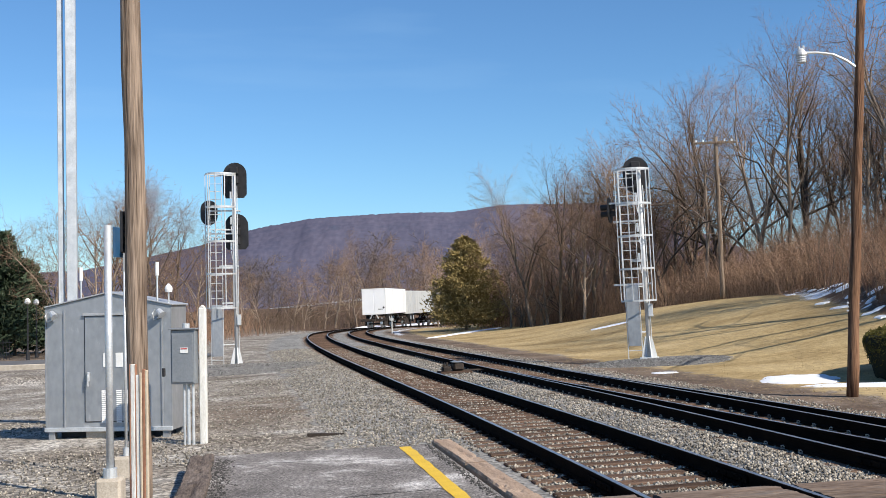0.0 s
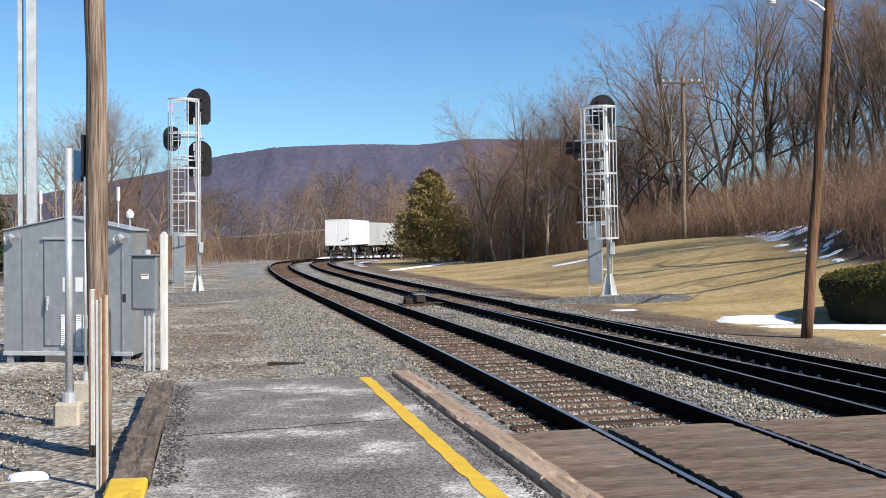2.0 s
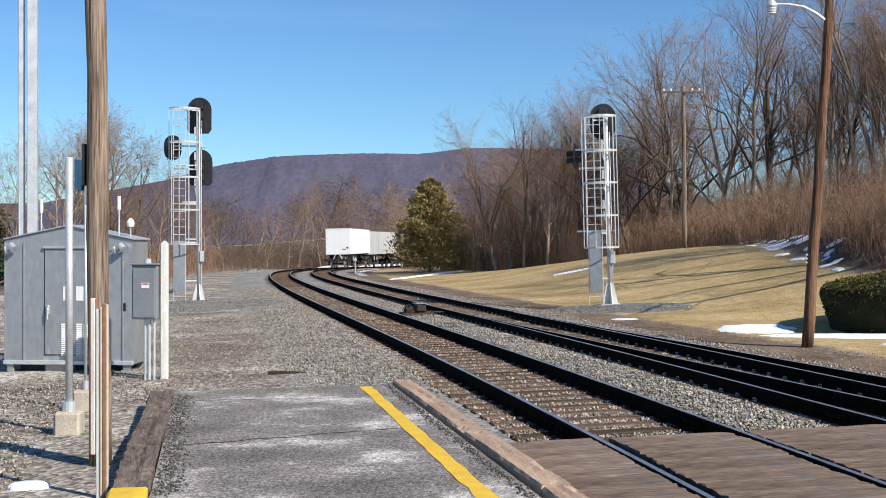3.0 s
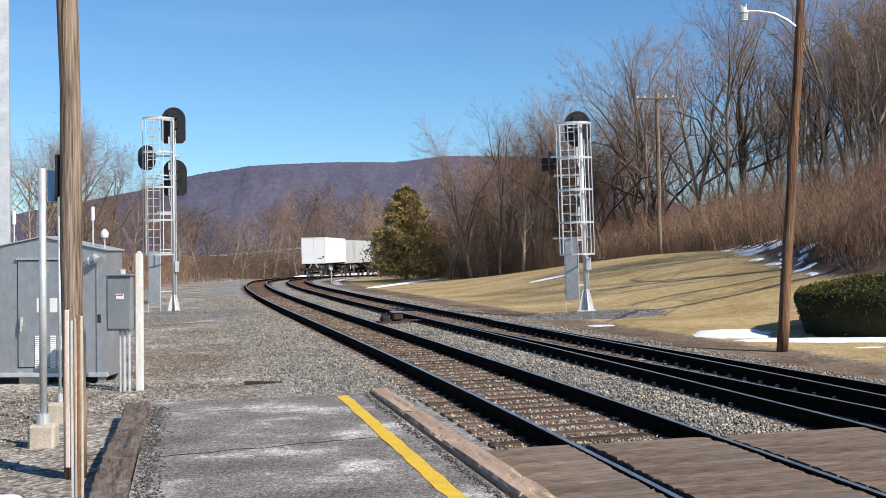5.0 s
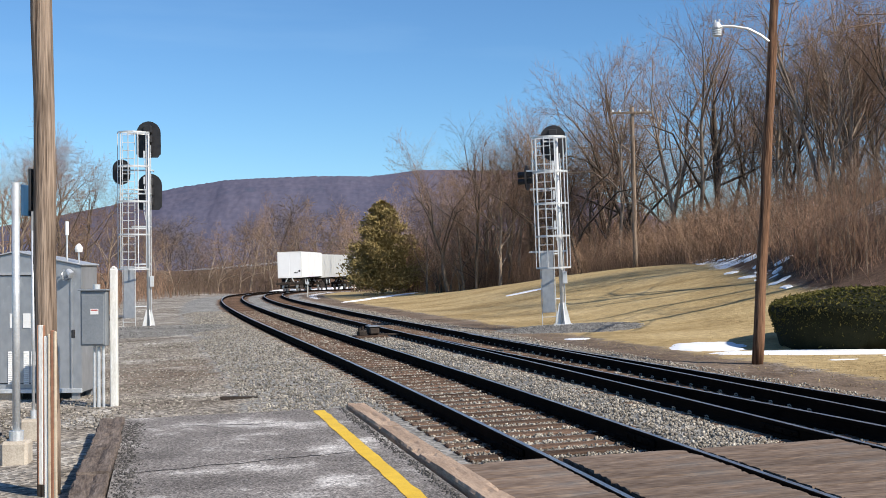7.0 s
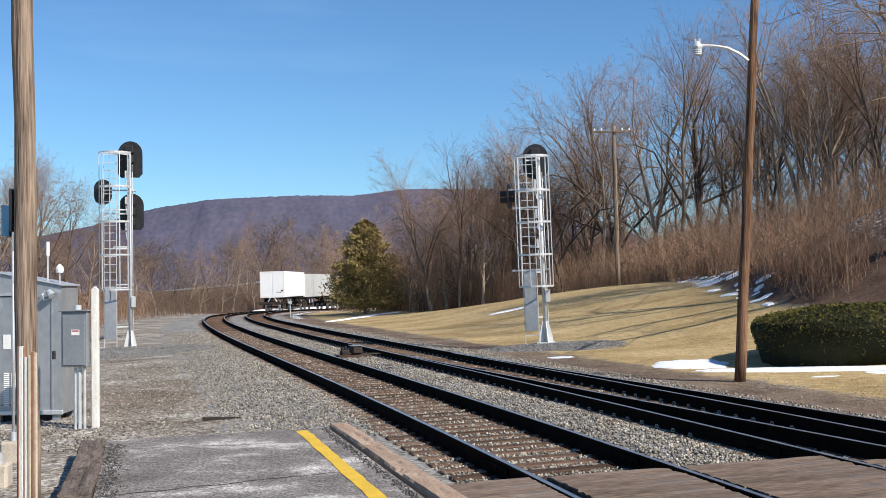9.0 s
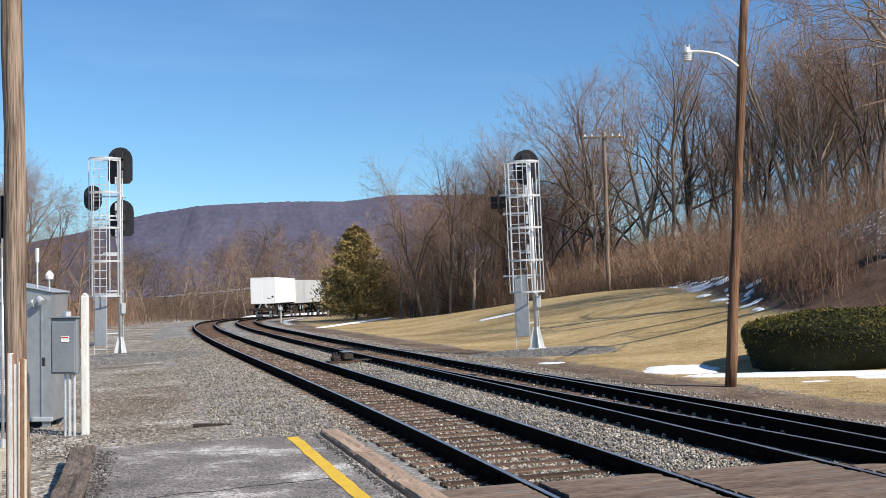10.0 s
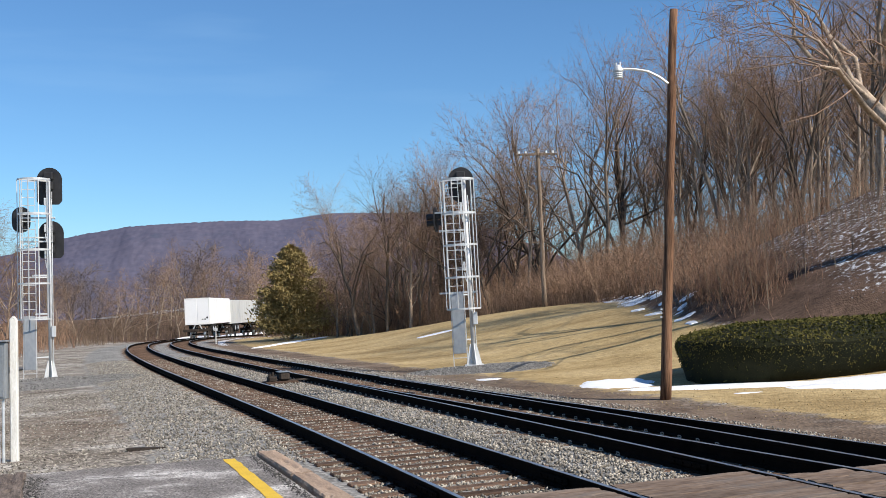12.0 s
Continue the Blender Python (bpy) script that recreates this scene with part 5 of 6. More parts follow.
# a second and third row behind them, and tall shrubs at their feet
for i in range(18):
    t = -0.06 + 0.0135 * i + rt.uniform(-0.004, 0.004)
    d = rt.uniform(90, 116)
    bare_tree(rt.choice((0, 3, 3, 4)), t * d, d, rt.uniform(0.9, 1.05) * (12.0 + 20 * max(0, t)), rt.uniform(0, 6.28), rt.uniform(-0.06, 0.06))
for i in range(16):
    t = -0.09 + 0.017 * i + rt.uniform(-0.004, 0.004)
    d = rt.uniform(78, 100)
    if abs(t - 0.092) > 0.012:
        bare_tree(5, t * d, d, rt.uniform(4.5, 8.0), rt.uniform(0, 6.28), rt.uniform(-0.1, 0.1))
# the wooded hill
for i in range(162):
    t = rt.uniform(0.16, 0.46) if i < 140 else rt.uniform(0.24, 0.42)
    d = (rt.uniform(46, 60), rt.uniform(58, 78), rt.uniform(76, 104))[i % 3]
    x, y = t * d, d
    if float(behind_foot(np.array([x]), np.array([y]))[0]) < (6.0 if t > 0.25 else 9.0):
        continue
    # a sunny lane in the wood that leaves the utility pole clear
    ax, ay = x - POLE_AT[0], y - POLE_AT[1]
    if -3 < 0.84 * ax - 0.54 * ay < 22 and abs(0.54 * ax + 0.84 * ay) < 5.0:
        continue
    bare_tree(rt.choice((0, 1, 1, 4, 4, 1, 4, 1)), x, y, rt.uniform(13.5, 18.0), rt.uniform(0, 6.28), rt.uniform(-0.07, 0.06))
old_tree = bare_tree(2, 17.2, 36.4, 14.5, 2.6, -0.42)
old_tree.matrix_basis = old_tree.matrix_basis @ Matrix.Diagonal((1.6, 1.6, 1.0, 1))
# behind the yard, left
for t, d, h, k in ((-0.475, 62, 9.5, 0), (-0.455, 66, 11.0, 3), (-0.435, 64, 10.0, 0), (-0.41, 68, 9.0, 3), (-0.50, 58, 8.0, 2), (-0.53, 60, 8.5, 3), (-0.57, 66, 8.5, 0), (-0.39, 76, 8.0, 3), (-0.49, 80, 11, 4),
                   (-0.375, 120, 9.0, 3), (-0.35, 125, 8, 0), (-0.445, 80, 11, 1), (-0.60, 75, 10, 1)):
    bare_tree(3 if k in (0, 3) else k, t * d, d, h * 1.12, rt.uniform(0, 6.28))
# beyond the curve
for t, d, h, k in ((-0.255, 150, 12.0, 2), (-0.242, 165, 9.0, 3), (-0.22, 150, 12.5, 0), (-0.205, 160, 11.0, 3), (-0.185, 150, 11.5, 0), (-0.17, 165, 13.0, 3), (-0.155, 158, 12, 1),
                   (-0.195, 170, 12, 2), (-0.275, 160, 9, 3), (-0.295, 150, 8, 0), (-0.31, 160, 8, 3), (-0.14, 150, 11, 4), (-0.12, 120, 10, 3), (-0.105, 130, 12, 0), (-0.085, 110, 11, 3), (-0.225, 190, 13, 3), (-0.285, 140, 7.5, 3), (-0.265, 145, 9, 0), (-0.235, 150, 10, 2), (-0.212, 148, 9, 3), (-0.175, 152, 10, 2), (-0.325, 130, 7, 3), (-0.345, 120, 7, 0), (-0.16, 148, 9.5, 2)):
    bare_tree(5 if k != 2 else 2, t * d, d, h * 1.05, rt.uniform(0, 6.28))


# low bushy trees that close the wood's edge right of the cedar
for i in range(13):
    t, d = -0.10 + 0.017 * i + rt.uniform(-0.006, 0.006), rt.uniform(84, 112)
    bare_tree(5, t * d, d, rt.uniform(5.0, 7.5), rt.uniform(0, 6.28))
# bushes along the foot of the wooded hill
for i in range(16):
    d = 60 + 1.8 * i + rt.uniform(-0.8, 0.8)
    x = float(np.interp(d, FOOT_Y, FOOT_X)) + rt.uniform(0.8, 4.5)
    if abs(x - POLE_AT[0]) < 1.5 and d < POLE_AT[1] + 1:
        continue
    bare_tree(5, x, d, rt.uniform(3.2, 5.6), rt.uniform(0, 6.28), rt.uniform(-0.1, 0.1))


# ---- brush and far woods ----
def stems(name, pts, hmin, hmax, spread, material, label, category, width=0.012, per=1, seed=3):
    """Thin bent stems, each forking twice, rising from pts."""
    rng = np.random.default_rng(seed)
    p = np.repeat(pts, per, 0)
    n = len(p)
    h = rng.uniform(hmin, hmax, (n, 1))
    V, F = [], []
    lean = rng.normal(size=(n, 2)) * spread
    a0 = p.copy()
    a1 = p + np.concatenate([lean * h * 0.4, 0.5 * h], 1)
    a2 = p + np.concatenate([lean * h + rng.normal(size=(n, 2)) * 0.12 * h, h], 1)
    ends = [(a0, a1, 1.0, 0.7), (a1, a2, 0.7, 0.25)]
    for _ in range(4):
        f = rng.uniform(0.25, 0.95, (n, 1))
        q = a0 + (a1 - a0) * np.minimum(1, f * 2) + (a2 - a1) * np.maximum(0, f * 2 - 1)
        e = q + np.concatenate([rng.normal(size=(n, 2)) * 0.24 * h, rng.uniform(0.1, 0.45, (n, 1)) * h], 1)
        ends.append((q, e, 0.5, 0.2))
    base = 0
    for b, e, w0, w1 in ends:
        for k in range(3):
            g = 2 * math.pi * k / 3
            o = np.array([[math.cos(g), math.sin(g), 0]]) * width
            V += [b + o * w0]
        for k in range(3):
            g = 2 * math.pi * k / 3
            V += [e + np.array([[math.cos(g), math.sin(g), 0]]) * width * w1]
        i = np.arange(n)
        for k in range(3):
            k1 = (k + 1) % 3
            F.append(np.stack([base + k * n + i, base + k1 * n + i, base + (3 + k1) * n + i, base + (3 + k) * n + i], 1))
        base += 6 * n
    ob = new(name, np_mesh(name, np.concatenate(V), np.concatenate(F), material))
    return tagged(ob, label, category, kind="stuff")


rng = np.random.default_rng(8)


def on_land(x, y):
    return np.stack([x, y, land(x, y) - 0.03], 1)


y = rng.uniform(36, 98, 11000)
x = np.interp(y, FOOT_Y, FOOT_X) + np.abs(rng.normal(size=11000)) * 6.0 + 0.6
k = (rng.random(11000) < np.interp(y, [40, 52, 60, 70], [0.07, 0.10, 0.55, 0.9]) * np.where((x / y > 0.27) & (y < 54), 0.3, 1.0))
stems("underbrush", on_land(x[k], y[k]), 0.6, 2.9, 0.40, M["brush"], "dense reddish-brown leafless brush along the wood's edge", "brush", 0.014, 1, 4)
y, x = rng.uniform(33, 62, 1700), rng.uniform(10, 34, 1700)
k = (behind_foot(x, y) > 0.4) & ((x / y < 0.27) | (rng.random(1700) < 0.3))
stems("bank_brush", on_land(x[k], y[k]), 0.4, 1.5, 0.45, M["brush"], "sparse brown brush on the snowy bank", "brush", 0.010, 1, 5)
y, x = rng.uniform(112, 186, 6000), rng.uniform(-75, 4, 6000)
s_, u_ = track_coords(x, y)
k = (u_ < -6.5) & (u_ > -30) | (u_ > 9) & (y > 120)
stems("far_brush", on_land(x[k], y[k]), 0.6, 2.4, 0.25, M["cane"], "tall tan reeds and brush behind the railway curve", "brush", 0.03, 1, 6)
y, x = rng.uniform(52, 110, 3600), rng.uniform(-62, -14, 3600)
s_, u_ = track_coords(x, y)
k = (u_ < -7 - 6 * (y < 60)) & (x / y > -0.50)
stems("left_brush", on_land(x[k], y[k]), 0.8, 3.2, 0.25, M["brush"], "brown roadside brush beyond the gravel yard", "brush", 0.02, 1, 7)
y, x = rng.uniform(38.5, 48, 700), rng.normal(10.8, 0.9, 700)
k = behind_foot(x, y) > 0.2
stems("red_brush", on_land(x[k], y[k]), 0.5, 1.7, 0.45, M["brush"], "reddish tangled brush at the foot of the bank", "brush", 0.010, 1, 9)
y = rng.uniform(86, 118, 3800)
x = y * rng.uniform(-0.125, 0.10, 3800)
s_, u_ = track_coords(x, y)
k = (behind_foot(x, y) > 0.5) | (y > 97) & (u_ > 9)
stems("thicket", on_land(x[k], y[k]), 1.8, 6.0, 0.16, M["brush"], "tall brown thicket between the bare trees", "brush", 0.022, 1, 12)
# front of the brush along the lawn, its sunlight painted by a lighter colour
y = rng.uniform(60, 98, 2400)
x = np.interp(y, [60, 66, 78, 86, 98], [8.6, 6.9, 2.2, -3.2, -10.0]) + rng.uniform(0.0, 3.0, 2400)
stems("edge_brush", on_land(x, y), 0.6, 3.0, 0.28, M["bramble"], "brown brush along the edge of the lawn, sunlight painted into its colour", "brush", 0.015, 1, 17)
# saplings and tall shrubs that fill the wooded hill between the trunks
t = rng.uniform(0.06, 0.45, 7600)
y = rng.uniform(54, 116, 7600)
x = t * y
k = (behind_foot(x, y) > 2.5) & ((y > 63) | (rng.random(7600) < 0.35))
k &= ~((np.abs(0.54 * (x - POLE_AT[0]) + 0.84 * (y - POLE_AT[1])) < 2.6) & (x > POLE_AT[0] - 3) & (x < 24))
stems("understorey", on_land(x[k], y[k]), 1.2, 5.0, 0.20, M["shrub"], "grey-brown saplings and shrubs filling the wooded hill", "brush", 0.013, 1, 15)
y, x = rng.uniform(38, 60, 300), rng.uniform(9, 17, 300)
k = (behind_foot(x, y) > 0.3) & (behind_foot(x, y) < 5)
stems("pale_canes", on_land(x[k], y[k]), 1.2, 3.4, 0.18, M["bark"], "pale upright canes at the foot of the bank", "brush", 0.013, 1, 16)
# far woods in front of the mountain
V, F = [], []
for i in range(56):
    if i == 0:
        FAR_T = []
        for k in range(4):
            a = tree_arrays(200 + k, 1.0, 0.45, 6, 0.12, 0.55, (3, 3, 1), 0.003)
            FAR_T.append((np.concatenate([a["wood"][0], a["twig"][0]]), np.concatenate([a["wood"][1], a["twig"][1] + len(a["wood"][0])])))
    v, f = FAR_T[i % 4]
    d = rng.uniform(200, 420)
    t = rng.uniform(-0.45, 0.02)
    hh, ang = rng.uniform(8, 15), rng.uniform(0, 6.28)
    R2 = np.array([[math.cos(ang), -math.sin(ang), 0], [math.sin(ang), math.cos(ang), 0], [0, 0, 1]])
    x, y = t * d, d
    F.append(f + sum(len(q) for q in V))
    V.append((v @ R2.T) * hh * np.array([1.3, 1.3, 1]) + (x, y, land1(x, y)))
fw = new("far_woods", np_mesh("far_woods", np.concatenate(V), np.concatenate(F), M["far_twig"]))
tagged(fw, "distant leafless woods below the mountain", "woods", kind="stuff")


# ---- evergreens and hedge ----
def sprays(pts, nrm, size, seed, thin=0.5, flat=False):
    """Small pointed leaf sprays at pts, facing about nrm."""
    rng = np.random.default_rng(seed)
    n = len(pts)
    d = nrm + rng.normal(size=(n, 3)) * 0.55
    d /= np.linalg.norm(d, axis=1)[:, None]
    s = np.cross(d, rng.normal(size=(n, 3)) * (0.25 if flat else 1.0) + (np.array([0, 0, 1.0]) if flat else 0))
    s /= np.linalg.norm(s, axis=1)[:, None]
    L = size * rng.uniform(0.6, 1.4, (n, 1))
    v = np.stack([pts - s * L * 0.28 * thin, pts + s * L * 0.28 * thin, pts + d * L * 0.6 + s * L * 0.34 * thin, pts + d * L, pts + d * L * 0.6 - s * L * 0.34 * thin], 1)
    f = np.array([(0, 1, 2), (0, 2, 4), (4, 2, 3)])[None] + 5 * np.arange(n)[:, None, None]
    return v.reshape(-1, 3), f.reshape(-1, 3)


def conifer(x, y, h, r, seed, material, label, n=9000, size=0.34, skirt=0.06):
    rng = np.random.default_rng(seed)
    c = thing("conifer", (x, y, land1(x, y)), label, "conifer", "evergreens")
    bm = bmesh.new()
    add_tube(bm, [(0, 0, -0.1), (0.03, 0, h * 0.5), (0, 0, h * 0.97)], [h * 0.018, h * 0.012, 0.02], 8)
    part("trunk", bm, M["bark"], c)
    P, N = [], []
    boughs = 190
    for b in range(boughs):
        f = skirt + (1 - skirt) * (b + rng.random()) / boughs
        reach = r * (1 - f) ** 0.72 * rng.uniform(0.62, 1.12) + 0.12
        a = rng.uniform(0, 2 * math.pi)
        k = n // boughs
        q = rng.random(k) ** 0.6
        w = rng.normal(size=(k, 3)) * np.array([1, 1, 0.6]) * (0.10 + 0.16 * reach * (1 - 0.5 * q[:, None]))
        dirv = np.array([math.cos(a), math.sin(a), 0])
        P.append(dirv * reach * q[:, None] + np.array([0, 0, f * h]) + np.array([0, 0, 1]) * (0.22 * reach * q[:, None] ** 2) + w)
        N.append(np.tile(dirv * 0.9 + np.array([0, 0, 0.5]), (k, 1)))
    v, f = sprays(np.concatenate(P), np.concatenate(N), size, seed)
    o = new("foliage", np_mesh("foliage", v, f, material))
    o.parent = c
    return c


conifer(-0.1345 * 97, 97, 7.9, 3.8, 21, M["cedar"], "broad olive-brown cedar tree beside the curve", 30000, 0.25)
conifer(-0.111 * 102, 102, 5.0, 2.2, 22, M["cedar"], "smaller olive-brown cedar beside a taller one", 10000, 0.23)
for t, d, h, r, sd in ((-0.583, 65, 7.6, 3.0, 31), (-0.63, 66, 8.8, 3.4, 32), (-0.557, 70, 6.0, 2.4, 33)):
    conifer(t * d, d, h, r, sd, M["spruce"], "dark blue-green spruce beyond the road", 9000, 0.34)


def hedge():
    c = thing("clipped_hedge", (0, 0, 0), "clipped rounded dark green yew hedge on snowy grass", "hedge")
    rng = np.random.default_rng(41)
    plan = [(7.0, 31.2), (6.12, 29.7), (5.85, 28.2), (6.15, 26.9), (7.4, 26.1), (9.0, 26.3), (11.2, 27.1), (16.0, 29.1), (24.0, 32.4), (23.0, 37.0), (15.0, 34.3), (9.5, 32.3)]
    out = []
    for i in range(len(plan)):
        p0, p1, p2, p3 = (np.array(plan[(i + k) % len(plan)]) for k in (-1, 0, 1, 2))
        for t in np.arange(0, 1, 0.125):
            out.append(0.5 * (2 * p1 + (p2 - p0) * t + (2 * p0 - 5 * p1 + 4 * p2 - p3) * t * t + (3 * p1 - p0 - 3 * p2 + p3) * t ** 3))
    out = np.array(out)
    tan = np.roll(out, -1, 0) - np.roll(out, 1, 0)
    tan /= np.linalg.norm(tan, axis=1)[:, None]
    inward = np.stack([-tan[:, 1], tan[:, 0]], 1)
    level = land1(6.5, 26.0)
    bm = bmesh.new()
    rows = []
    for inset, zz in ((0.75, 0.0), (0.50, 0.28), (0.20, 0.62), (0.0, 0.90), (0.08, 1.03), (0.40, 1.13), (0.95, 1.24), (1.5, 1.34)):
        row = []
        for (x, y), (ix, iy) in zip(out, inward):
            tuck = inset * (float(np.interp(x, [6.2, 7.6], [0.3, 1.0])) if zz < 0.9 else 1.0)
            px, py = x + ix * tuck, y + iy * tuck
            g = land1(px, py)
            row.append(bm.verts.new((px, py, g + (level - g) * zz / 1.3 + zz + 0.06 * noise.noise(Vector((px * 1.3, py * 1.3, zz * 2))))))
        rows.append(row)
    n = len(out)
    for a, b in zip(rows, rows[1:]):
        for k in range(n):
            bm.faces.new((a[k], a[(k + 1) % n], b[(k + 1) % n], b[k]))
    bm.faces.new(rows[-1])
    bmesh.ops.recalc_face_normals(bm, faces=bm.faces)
    # dark sheet under the leaves, standing in for the hedge's inner shade
    core = part("shade_core", bm, M["hedge_core"], c)
    me = core.data
    me.calc_loop_triangles()
    tri = np.array([t.vertices[:] for t in me.loop_triangles])
    co = np.array([v.co[:] for v in me.vertices])
    a, b, e = co[tri[:, 0]], co[tri[:, 1]], co[tri[:, 2]]
    nr = np.cross(b - a, e - a)
    ar = np.linalg.norm(nr, axis=1)
    nr /= ar[:, None] + 1e-9
    # fewer leaves low down, so the painted dark core shows there
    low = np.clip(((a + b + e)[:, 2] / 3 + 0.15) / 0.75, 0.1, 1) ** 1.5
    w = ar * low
    n = 68000
    pk = rng.choice(len(tri), n, p=w / w.sum())
    r1, r2 = np.sqrt(rng.random(n)), rng.random(n)
    p = a[pk] * (1 - r1)[:, None] + b[pk] * (r1 * (1 - r2))[:, None] + e[pk] * (r1 * r2)[:, None]
    v, f = sprays(p - nr[pk] * 0.05 * rng.random((n, 1)), nr[pk] + np.array([0, 0, 0.3]), 0.078, 42, 0.5)
    o = new("foliage", np_mesh("foliage", v, f, M["hedge"]))
    o.parent = c
    return c


hedge()
snow_patch(((4.3, 28.8), (1.0, 1.45), -0.1), 0.025)
snow_patch(((7.2, 26.2), (3.3, 0.62), -0.2), 0.03)
snow_patch(((11.6, 25.6), (3.8, 1.9), 0.1), 0.035)
snow_patch(((1.2, 32.7), (0.42, 0.36), 0.1), 0.02)
snow_patch(((6.5, 24.4), (0.42, 0.16), 0.1), 0.015)
snow_patch(((-11.4, 86.0), (0.55, 11.0), -0.14), 0.05)
snow_patch(((-4.97, 9.6), (0.18, 0.10), 0.2), 0.05)
# thin broken snow along the foot of the wood
rs = random.Random(41)
for i in range(44):
    fy = 41 + 1.1 * i + rs.uniform(-0.8, 0.8)
    fx = float(np.interp(fy, FOOT_Y, FOOT_X)) + rs.uniform(-0.7, 1.2)
    snow_patch(((fx, fy), (rs.uniform(0.15, 0.55), rs.uniform(0.12, 0.40)), rs.uniform(-0.6, 0.6)), rs.uniform(0.02, 0.05))
snow_patch(((-0.4, 59.9), (1.1, 0.4), 0.1), 0.03)

# ---- short dead grass near the hedge and the lamp pole ----
rng = np.random.default_rng(77)
px, py = rng.uniform(-2, 16, 34000), rng.uniform(19, 44, 34000)
s_, u_ = track_coords(px, py)
k = (u_ > 6.6) & (behind_foot(px, py) < 0.5)
pts = np.stack([px, py, land(px, py)], 1)[k]
way = rng.uniform(0, 2 * math.pi, len(pts))
v, f = sprays(pts + np.array([0, 0, 0.006]), np.stack([np.cos(way), np.sin(way), np.full(len(pts), 0.1)], 1), 0.030, 78, 0.5, True)
tagged(new("dead_grass", np_mesh("dead_grass", v, f, M["grass"])), "short dead winter grass on the lawn", "grass", kind="stuff")

# ---- gravel mounds at the signals ----
for x, y, r, up in ((-14.2, 40.9, 2.9, 0.20), (1.15, 37.5, 2.1, 0.17)):
    rg = np.random.default_rng(int(r * 10))
    n = 4200
    a, q = rg.uniform(0, 6.283, n), np.sqrt(rg.random(n)) * r
    px, py = x + q * np.cos(a) * 1.2, y + q * np.sin(a)
    stones("gravel_mound", np.stack([px, py, land(px, py) - 0.02 + up * (1 - (q / r) ** 2)], 1), 0.026, "low gravel mound round the signal's foot", "mound")
    bm = bmesh.new()
    rows = []
    for k in range(7):
        q = r * 1.05 * (1 - k / 6.5)
        rows.append([bm.verts.new((x + q * 1.2 * math.cos(g), y + q * math.sin(g), land1(x + q * 1.2 * math.cos(g), y + q * math.sin(g)) - 0.03 + up * (1 - (q / r) ** 2))) for g in np.linspace(0, 2 * math.pi, 29)[:-1]])
    for a, b in zip(rows, rows[1:]):
        for i in range(28):
            bm.faces.new((a[i], a[(i + 1) % 28], b[(i + 1) % 28], b[i]))
    bm.faces.new(rows[-1])
    g = new("mound", mesh_of("mound", bm, M["mound"], True))
    tagged(g, "low heap of grey gravel under the railway signal", "gravel heap", kind="structure")

# ---- road, fence and lamps beyond the yard ----
bm = bmesh.new()
ra, rb = Vector((-75, 50, 0)), Vector((-20, 53, 0))
rd = (rb - ra).normalized()
rn = Vector((-rd.y, rd.x, 0))
rows = []
for k in range(45):
    q0 = ra + rd * (k * 1.25)
    rows.append([bm.verts.new((q.x, q.y, land1(q.x, q.y) + 0.06)) for q in (q0 - rn * 5, q0 - rn * 2, q0 + rn * 1, q0 + rn * 4)])
for a, b in zip(rows, rows[1:]):
    for i in range(3):
        bm.faces.new((a[i], a[i + 1], b[i + 1], b[i]))
tagged(new("road", mesh_of("road", bm, M["road"])), "grey asphalt road beyond the gravel yard", "road", kind="structure")
rk = thing("road_kerb", (0, 0, 0), "pale concrete kerb along the far road", "kerb")
for k in range(20):
    q0 = ra + rd * (k * 2.6) - rn * 5.2
    bm = bmesh.new()
    add_box(bm, (q0.x + 1.3, q0.y, land1(q0.x, q0.y) + 0.06), (2.56, 0.25, 0.3), math.degrees(math.atan2(rd.y, rd.x)), 0.03)
    part("kerb_stone", bm, M["concrete"], rk)
fence = thing("iron_fence", (0, 0, 0), "black iron picket fence beside the far road", "fence")
f0 = ra + rn * 6.5
base_z = [land1(*(f0 + rd * (k * 2.2)).xy) for k in range(20)]
bm = bmesh.new()
add_box(bm, (0, 0, 0.55), (0.025, 0.025, 1.1))
picket = mesh_of("picket", bm, M["black"])
bm = bmesh.new()
add_box(bm, (0, 0, 0.65), (0.08, 0.08, 1.35), None, 0.01)
post = mesh_of("post", bm, M["black"])
for k in range(19):
    q0 = f0 + rd * (k * 2.2)
    piece("post", post, fence, Matrix.Translation((q0.x, q0.y, base_z[k])))
    bm = bmesh.new()
    for zz in (0.2, 1.0):
        add_box(bm, (q0.x + 1.1 * rd.x, q0.y + 1.1 * rd.y, (base_z[k] + base_z[k + 1]) / 2 + zz), (2.2, 0.03, 0.04), math.degrees(math.atan2(rd.y, rd.x)))
    part("rail", bm, M["black"], fence)
    for j in range(1, 12):
        q1 = q0 + rd * (j * 2.2 / 12)
        piece("picket", picket, fence, Matrix.Translation((q1.x, q1.y, base_z[k] + 0.05)))
for t, d in ((-0.5565, 58.5), (-0.5475, 62.0)):
    x, y = t * d, d
    c = thing("lamp_post", (x, y, land1(x, y)), "slim black lamp post with a white globe by the fence", "lamp post", "lamp posts")
    bm = bmesh.new()
    add_tube(bm, [(0, 0, 0), (0, 0, 0.5), (0, 0, 0.55), (0, 0, 3.1)], [0.12, 0.09, 0.05, 0.04], 8)
    part("pole", bm, M["black"], c)
    bm = bmesh.new()
    add_tube(bm, [(0, 0, 3.1), (0, 0, 3.2), (0, 0, 3.35), (0, 0, 3.45)], [0.08, 0.17, 0.14, 0.03], 10)
    part("globe", bm, M["white"], c, "white lamp globe")

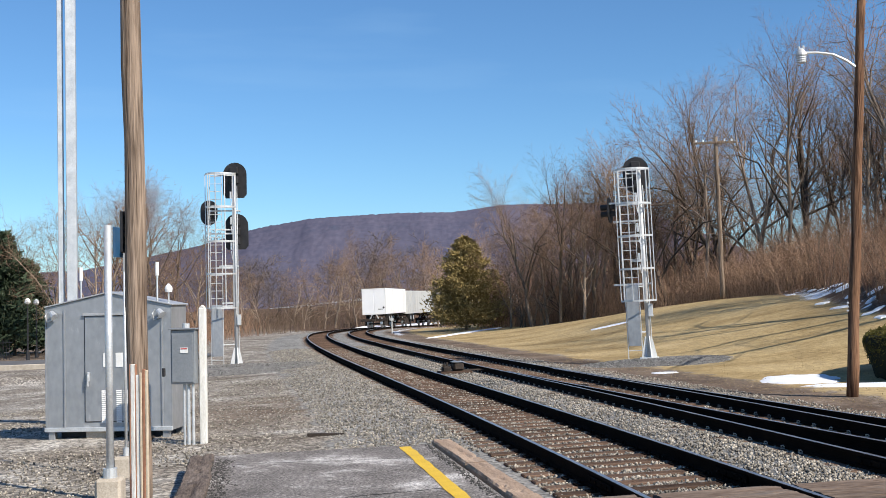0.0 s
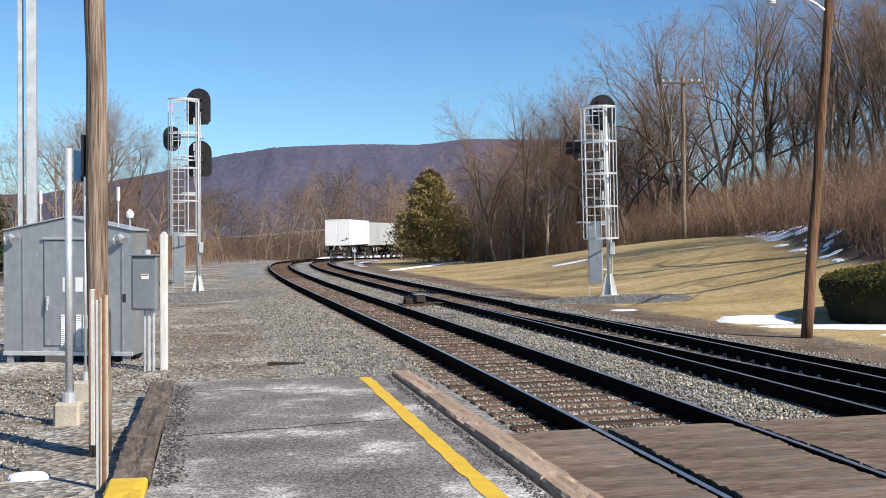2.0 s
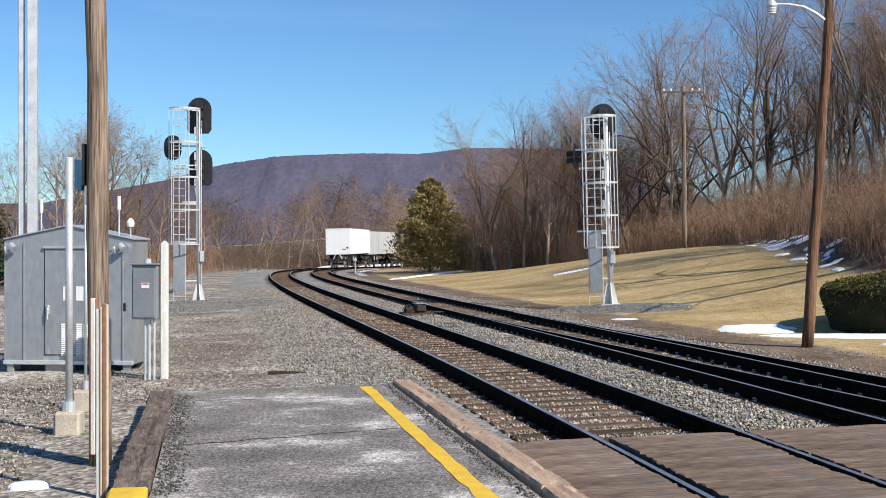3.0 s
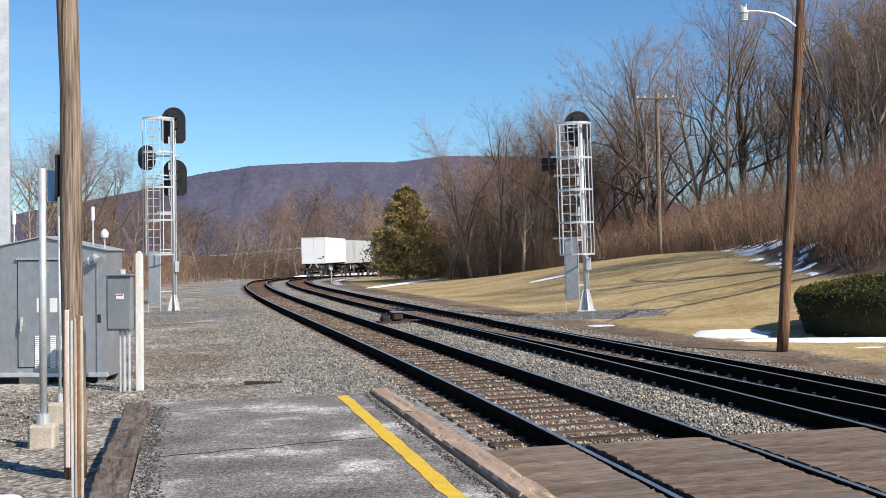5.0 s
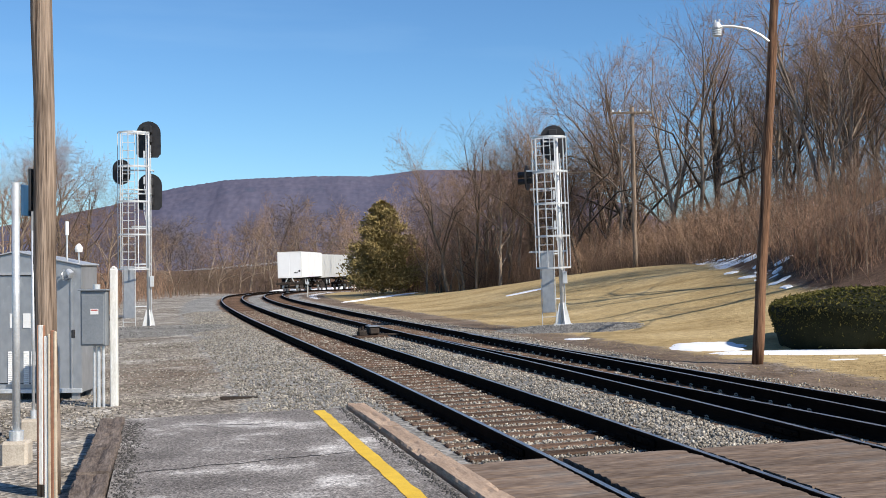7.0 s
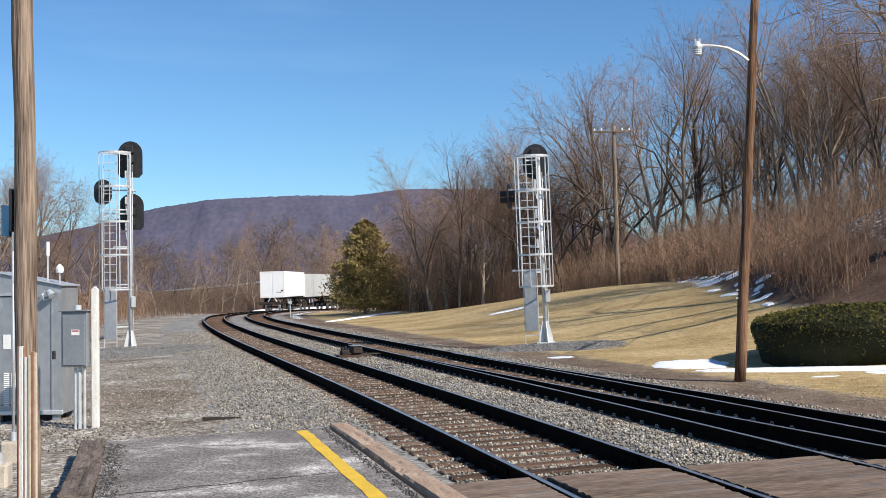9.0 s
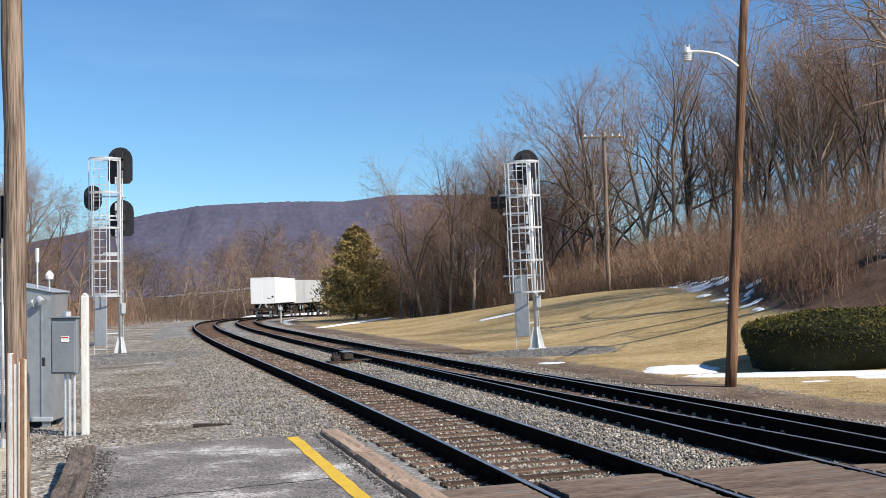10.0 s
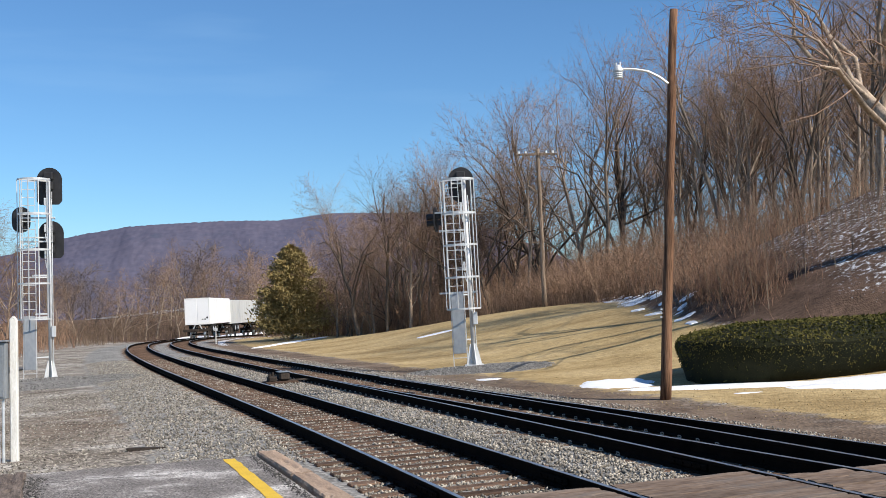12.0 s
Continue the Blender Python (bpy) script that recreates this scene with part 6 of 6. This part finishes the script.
# ---- snow ridge and road barrier beyond the curve ----
for s0, s1 in ((146.5, 161), (162.5, 180)):
    bm = bmesh.new()
    rows = []
    for s in np.linspace(s0, s1, 14):
        e = min(1.0, 3 * min(s - s0, s1 - s) / (s1 - s0) + 0.35)
        row = []
        for k, (du, dz) in enumerate(((-1.0, -0.05), (-0.6, 0.26), (0.0, 0.38), (0.6, 0.24), (1.0, -0.05))):
            q = on_track(s, -5.2 + du)
            row.append(bm.verts.new((q.x, q.y, land1(q.x, q.y) + dz * e * (1 + 0.3 * noise.noise(Vector((s, du, 0)))))))
        rows.append(row)
    for a, b in zip(rows, rows[1:]):
        for i in range(4):
            bm.faces.new((a[i], a[i + 1], b[i + 1], b[i]))
    bm.faces.new(rows[0])
    bm.faces.new(rows[-1])
    tagged(new("snow_ridge", mesh_of("snow_ridge", bm, M["snow"], True)), "low ploughed snow ridge beside the railway curve", "snow", "snow ridges")
barrier = thing("road_barrier", (0, 0, 0), "pale guard rail of a road beyond the reeds", "guard rail")
bank = bmesh.new()
rows = []
for k in range(25):
    x = -84 + 2.2 * k
    z = 2.05 + (x + 65.6) * 0.0643 - 0.62
    rows.append([bank.verts.new((x + 0.3 * noise.noise(Vector((k, dy, 0))), 190 + dy, z + dz)) for dy, dz in ((-5.0, -3.0), (-1.2, -0.15), (-0.3, 0.0), (8.0, 0.0), (9.0, -2.5))])
for a, b in zip(rows, rows[1:]):
    for i in range(4):
        bank.faces.new((a[i], a[i + 1], b[i + 1], b[i]))
tagged(new("embankment", mesh_of("embankment", bank, M["bank"])), "grassy embankment of a road beyond the reeds", "embankment", kind="structure")
for k in range(23):
    x = -82.0 + 2.2 * k
    z = 2.05 + (x + 65.6) * 0.0643 - 0.62
    bm = bmesh.new()
    add_prism(bm, [(0, 0.30), (0.05, 0.36), (0.0, 0.46), (0.05, 0.56), (0, 0.62), (-0.03, 0.62), (-0.03, 0.30)], (x, 190, z), (0, -1, 0), (0, 0, 1), (2.2, 0, 2.2 * 0.0643))
    part("beam", bm, M["galv"], barrier)
    bm = bmesh.new()
    add_box(bm, (x + 0.1, 190.12, z + 0.28), (0.15, 0.15, 0.64))
    part("post", bm, M["galv"], barrier)

# ---- the yard and tracks fall gently to the left: seat everything on that slope, posts and trees staying plumb ----
SLOPE = Matrix.Translation((0, 0, EYE)) @ Matrix.Rotation(radians(-1.12), 4, "Y") @ Matrix.Translation((0, 0, -EYE))
LAID = ("railway_track", "timber_crossing", "platform_kerb", "platform_edging", "rail_trailer", "clipped_hedge", "snow_patch", "snow_ridge", "switch_machine", "road_barrier", "road_kerb", "iron_fence")
for ob in list(scene.objects):
    if ob.parent or ob.type in ("CAMERA", "LIGHT") or ob == mountain:
        continue
    kind = ob.name.split(".")[0]
    if kind in LAID or "kind" in ob.keys():
        ob.matrix_basis = SLOPE @ ob.matrix_basis
    else:
        ob.location = SLOPE @ ob.location
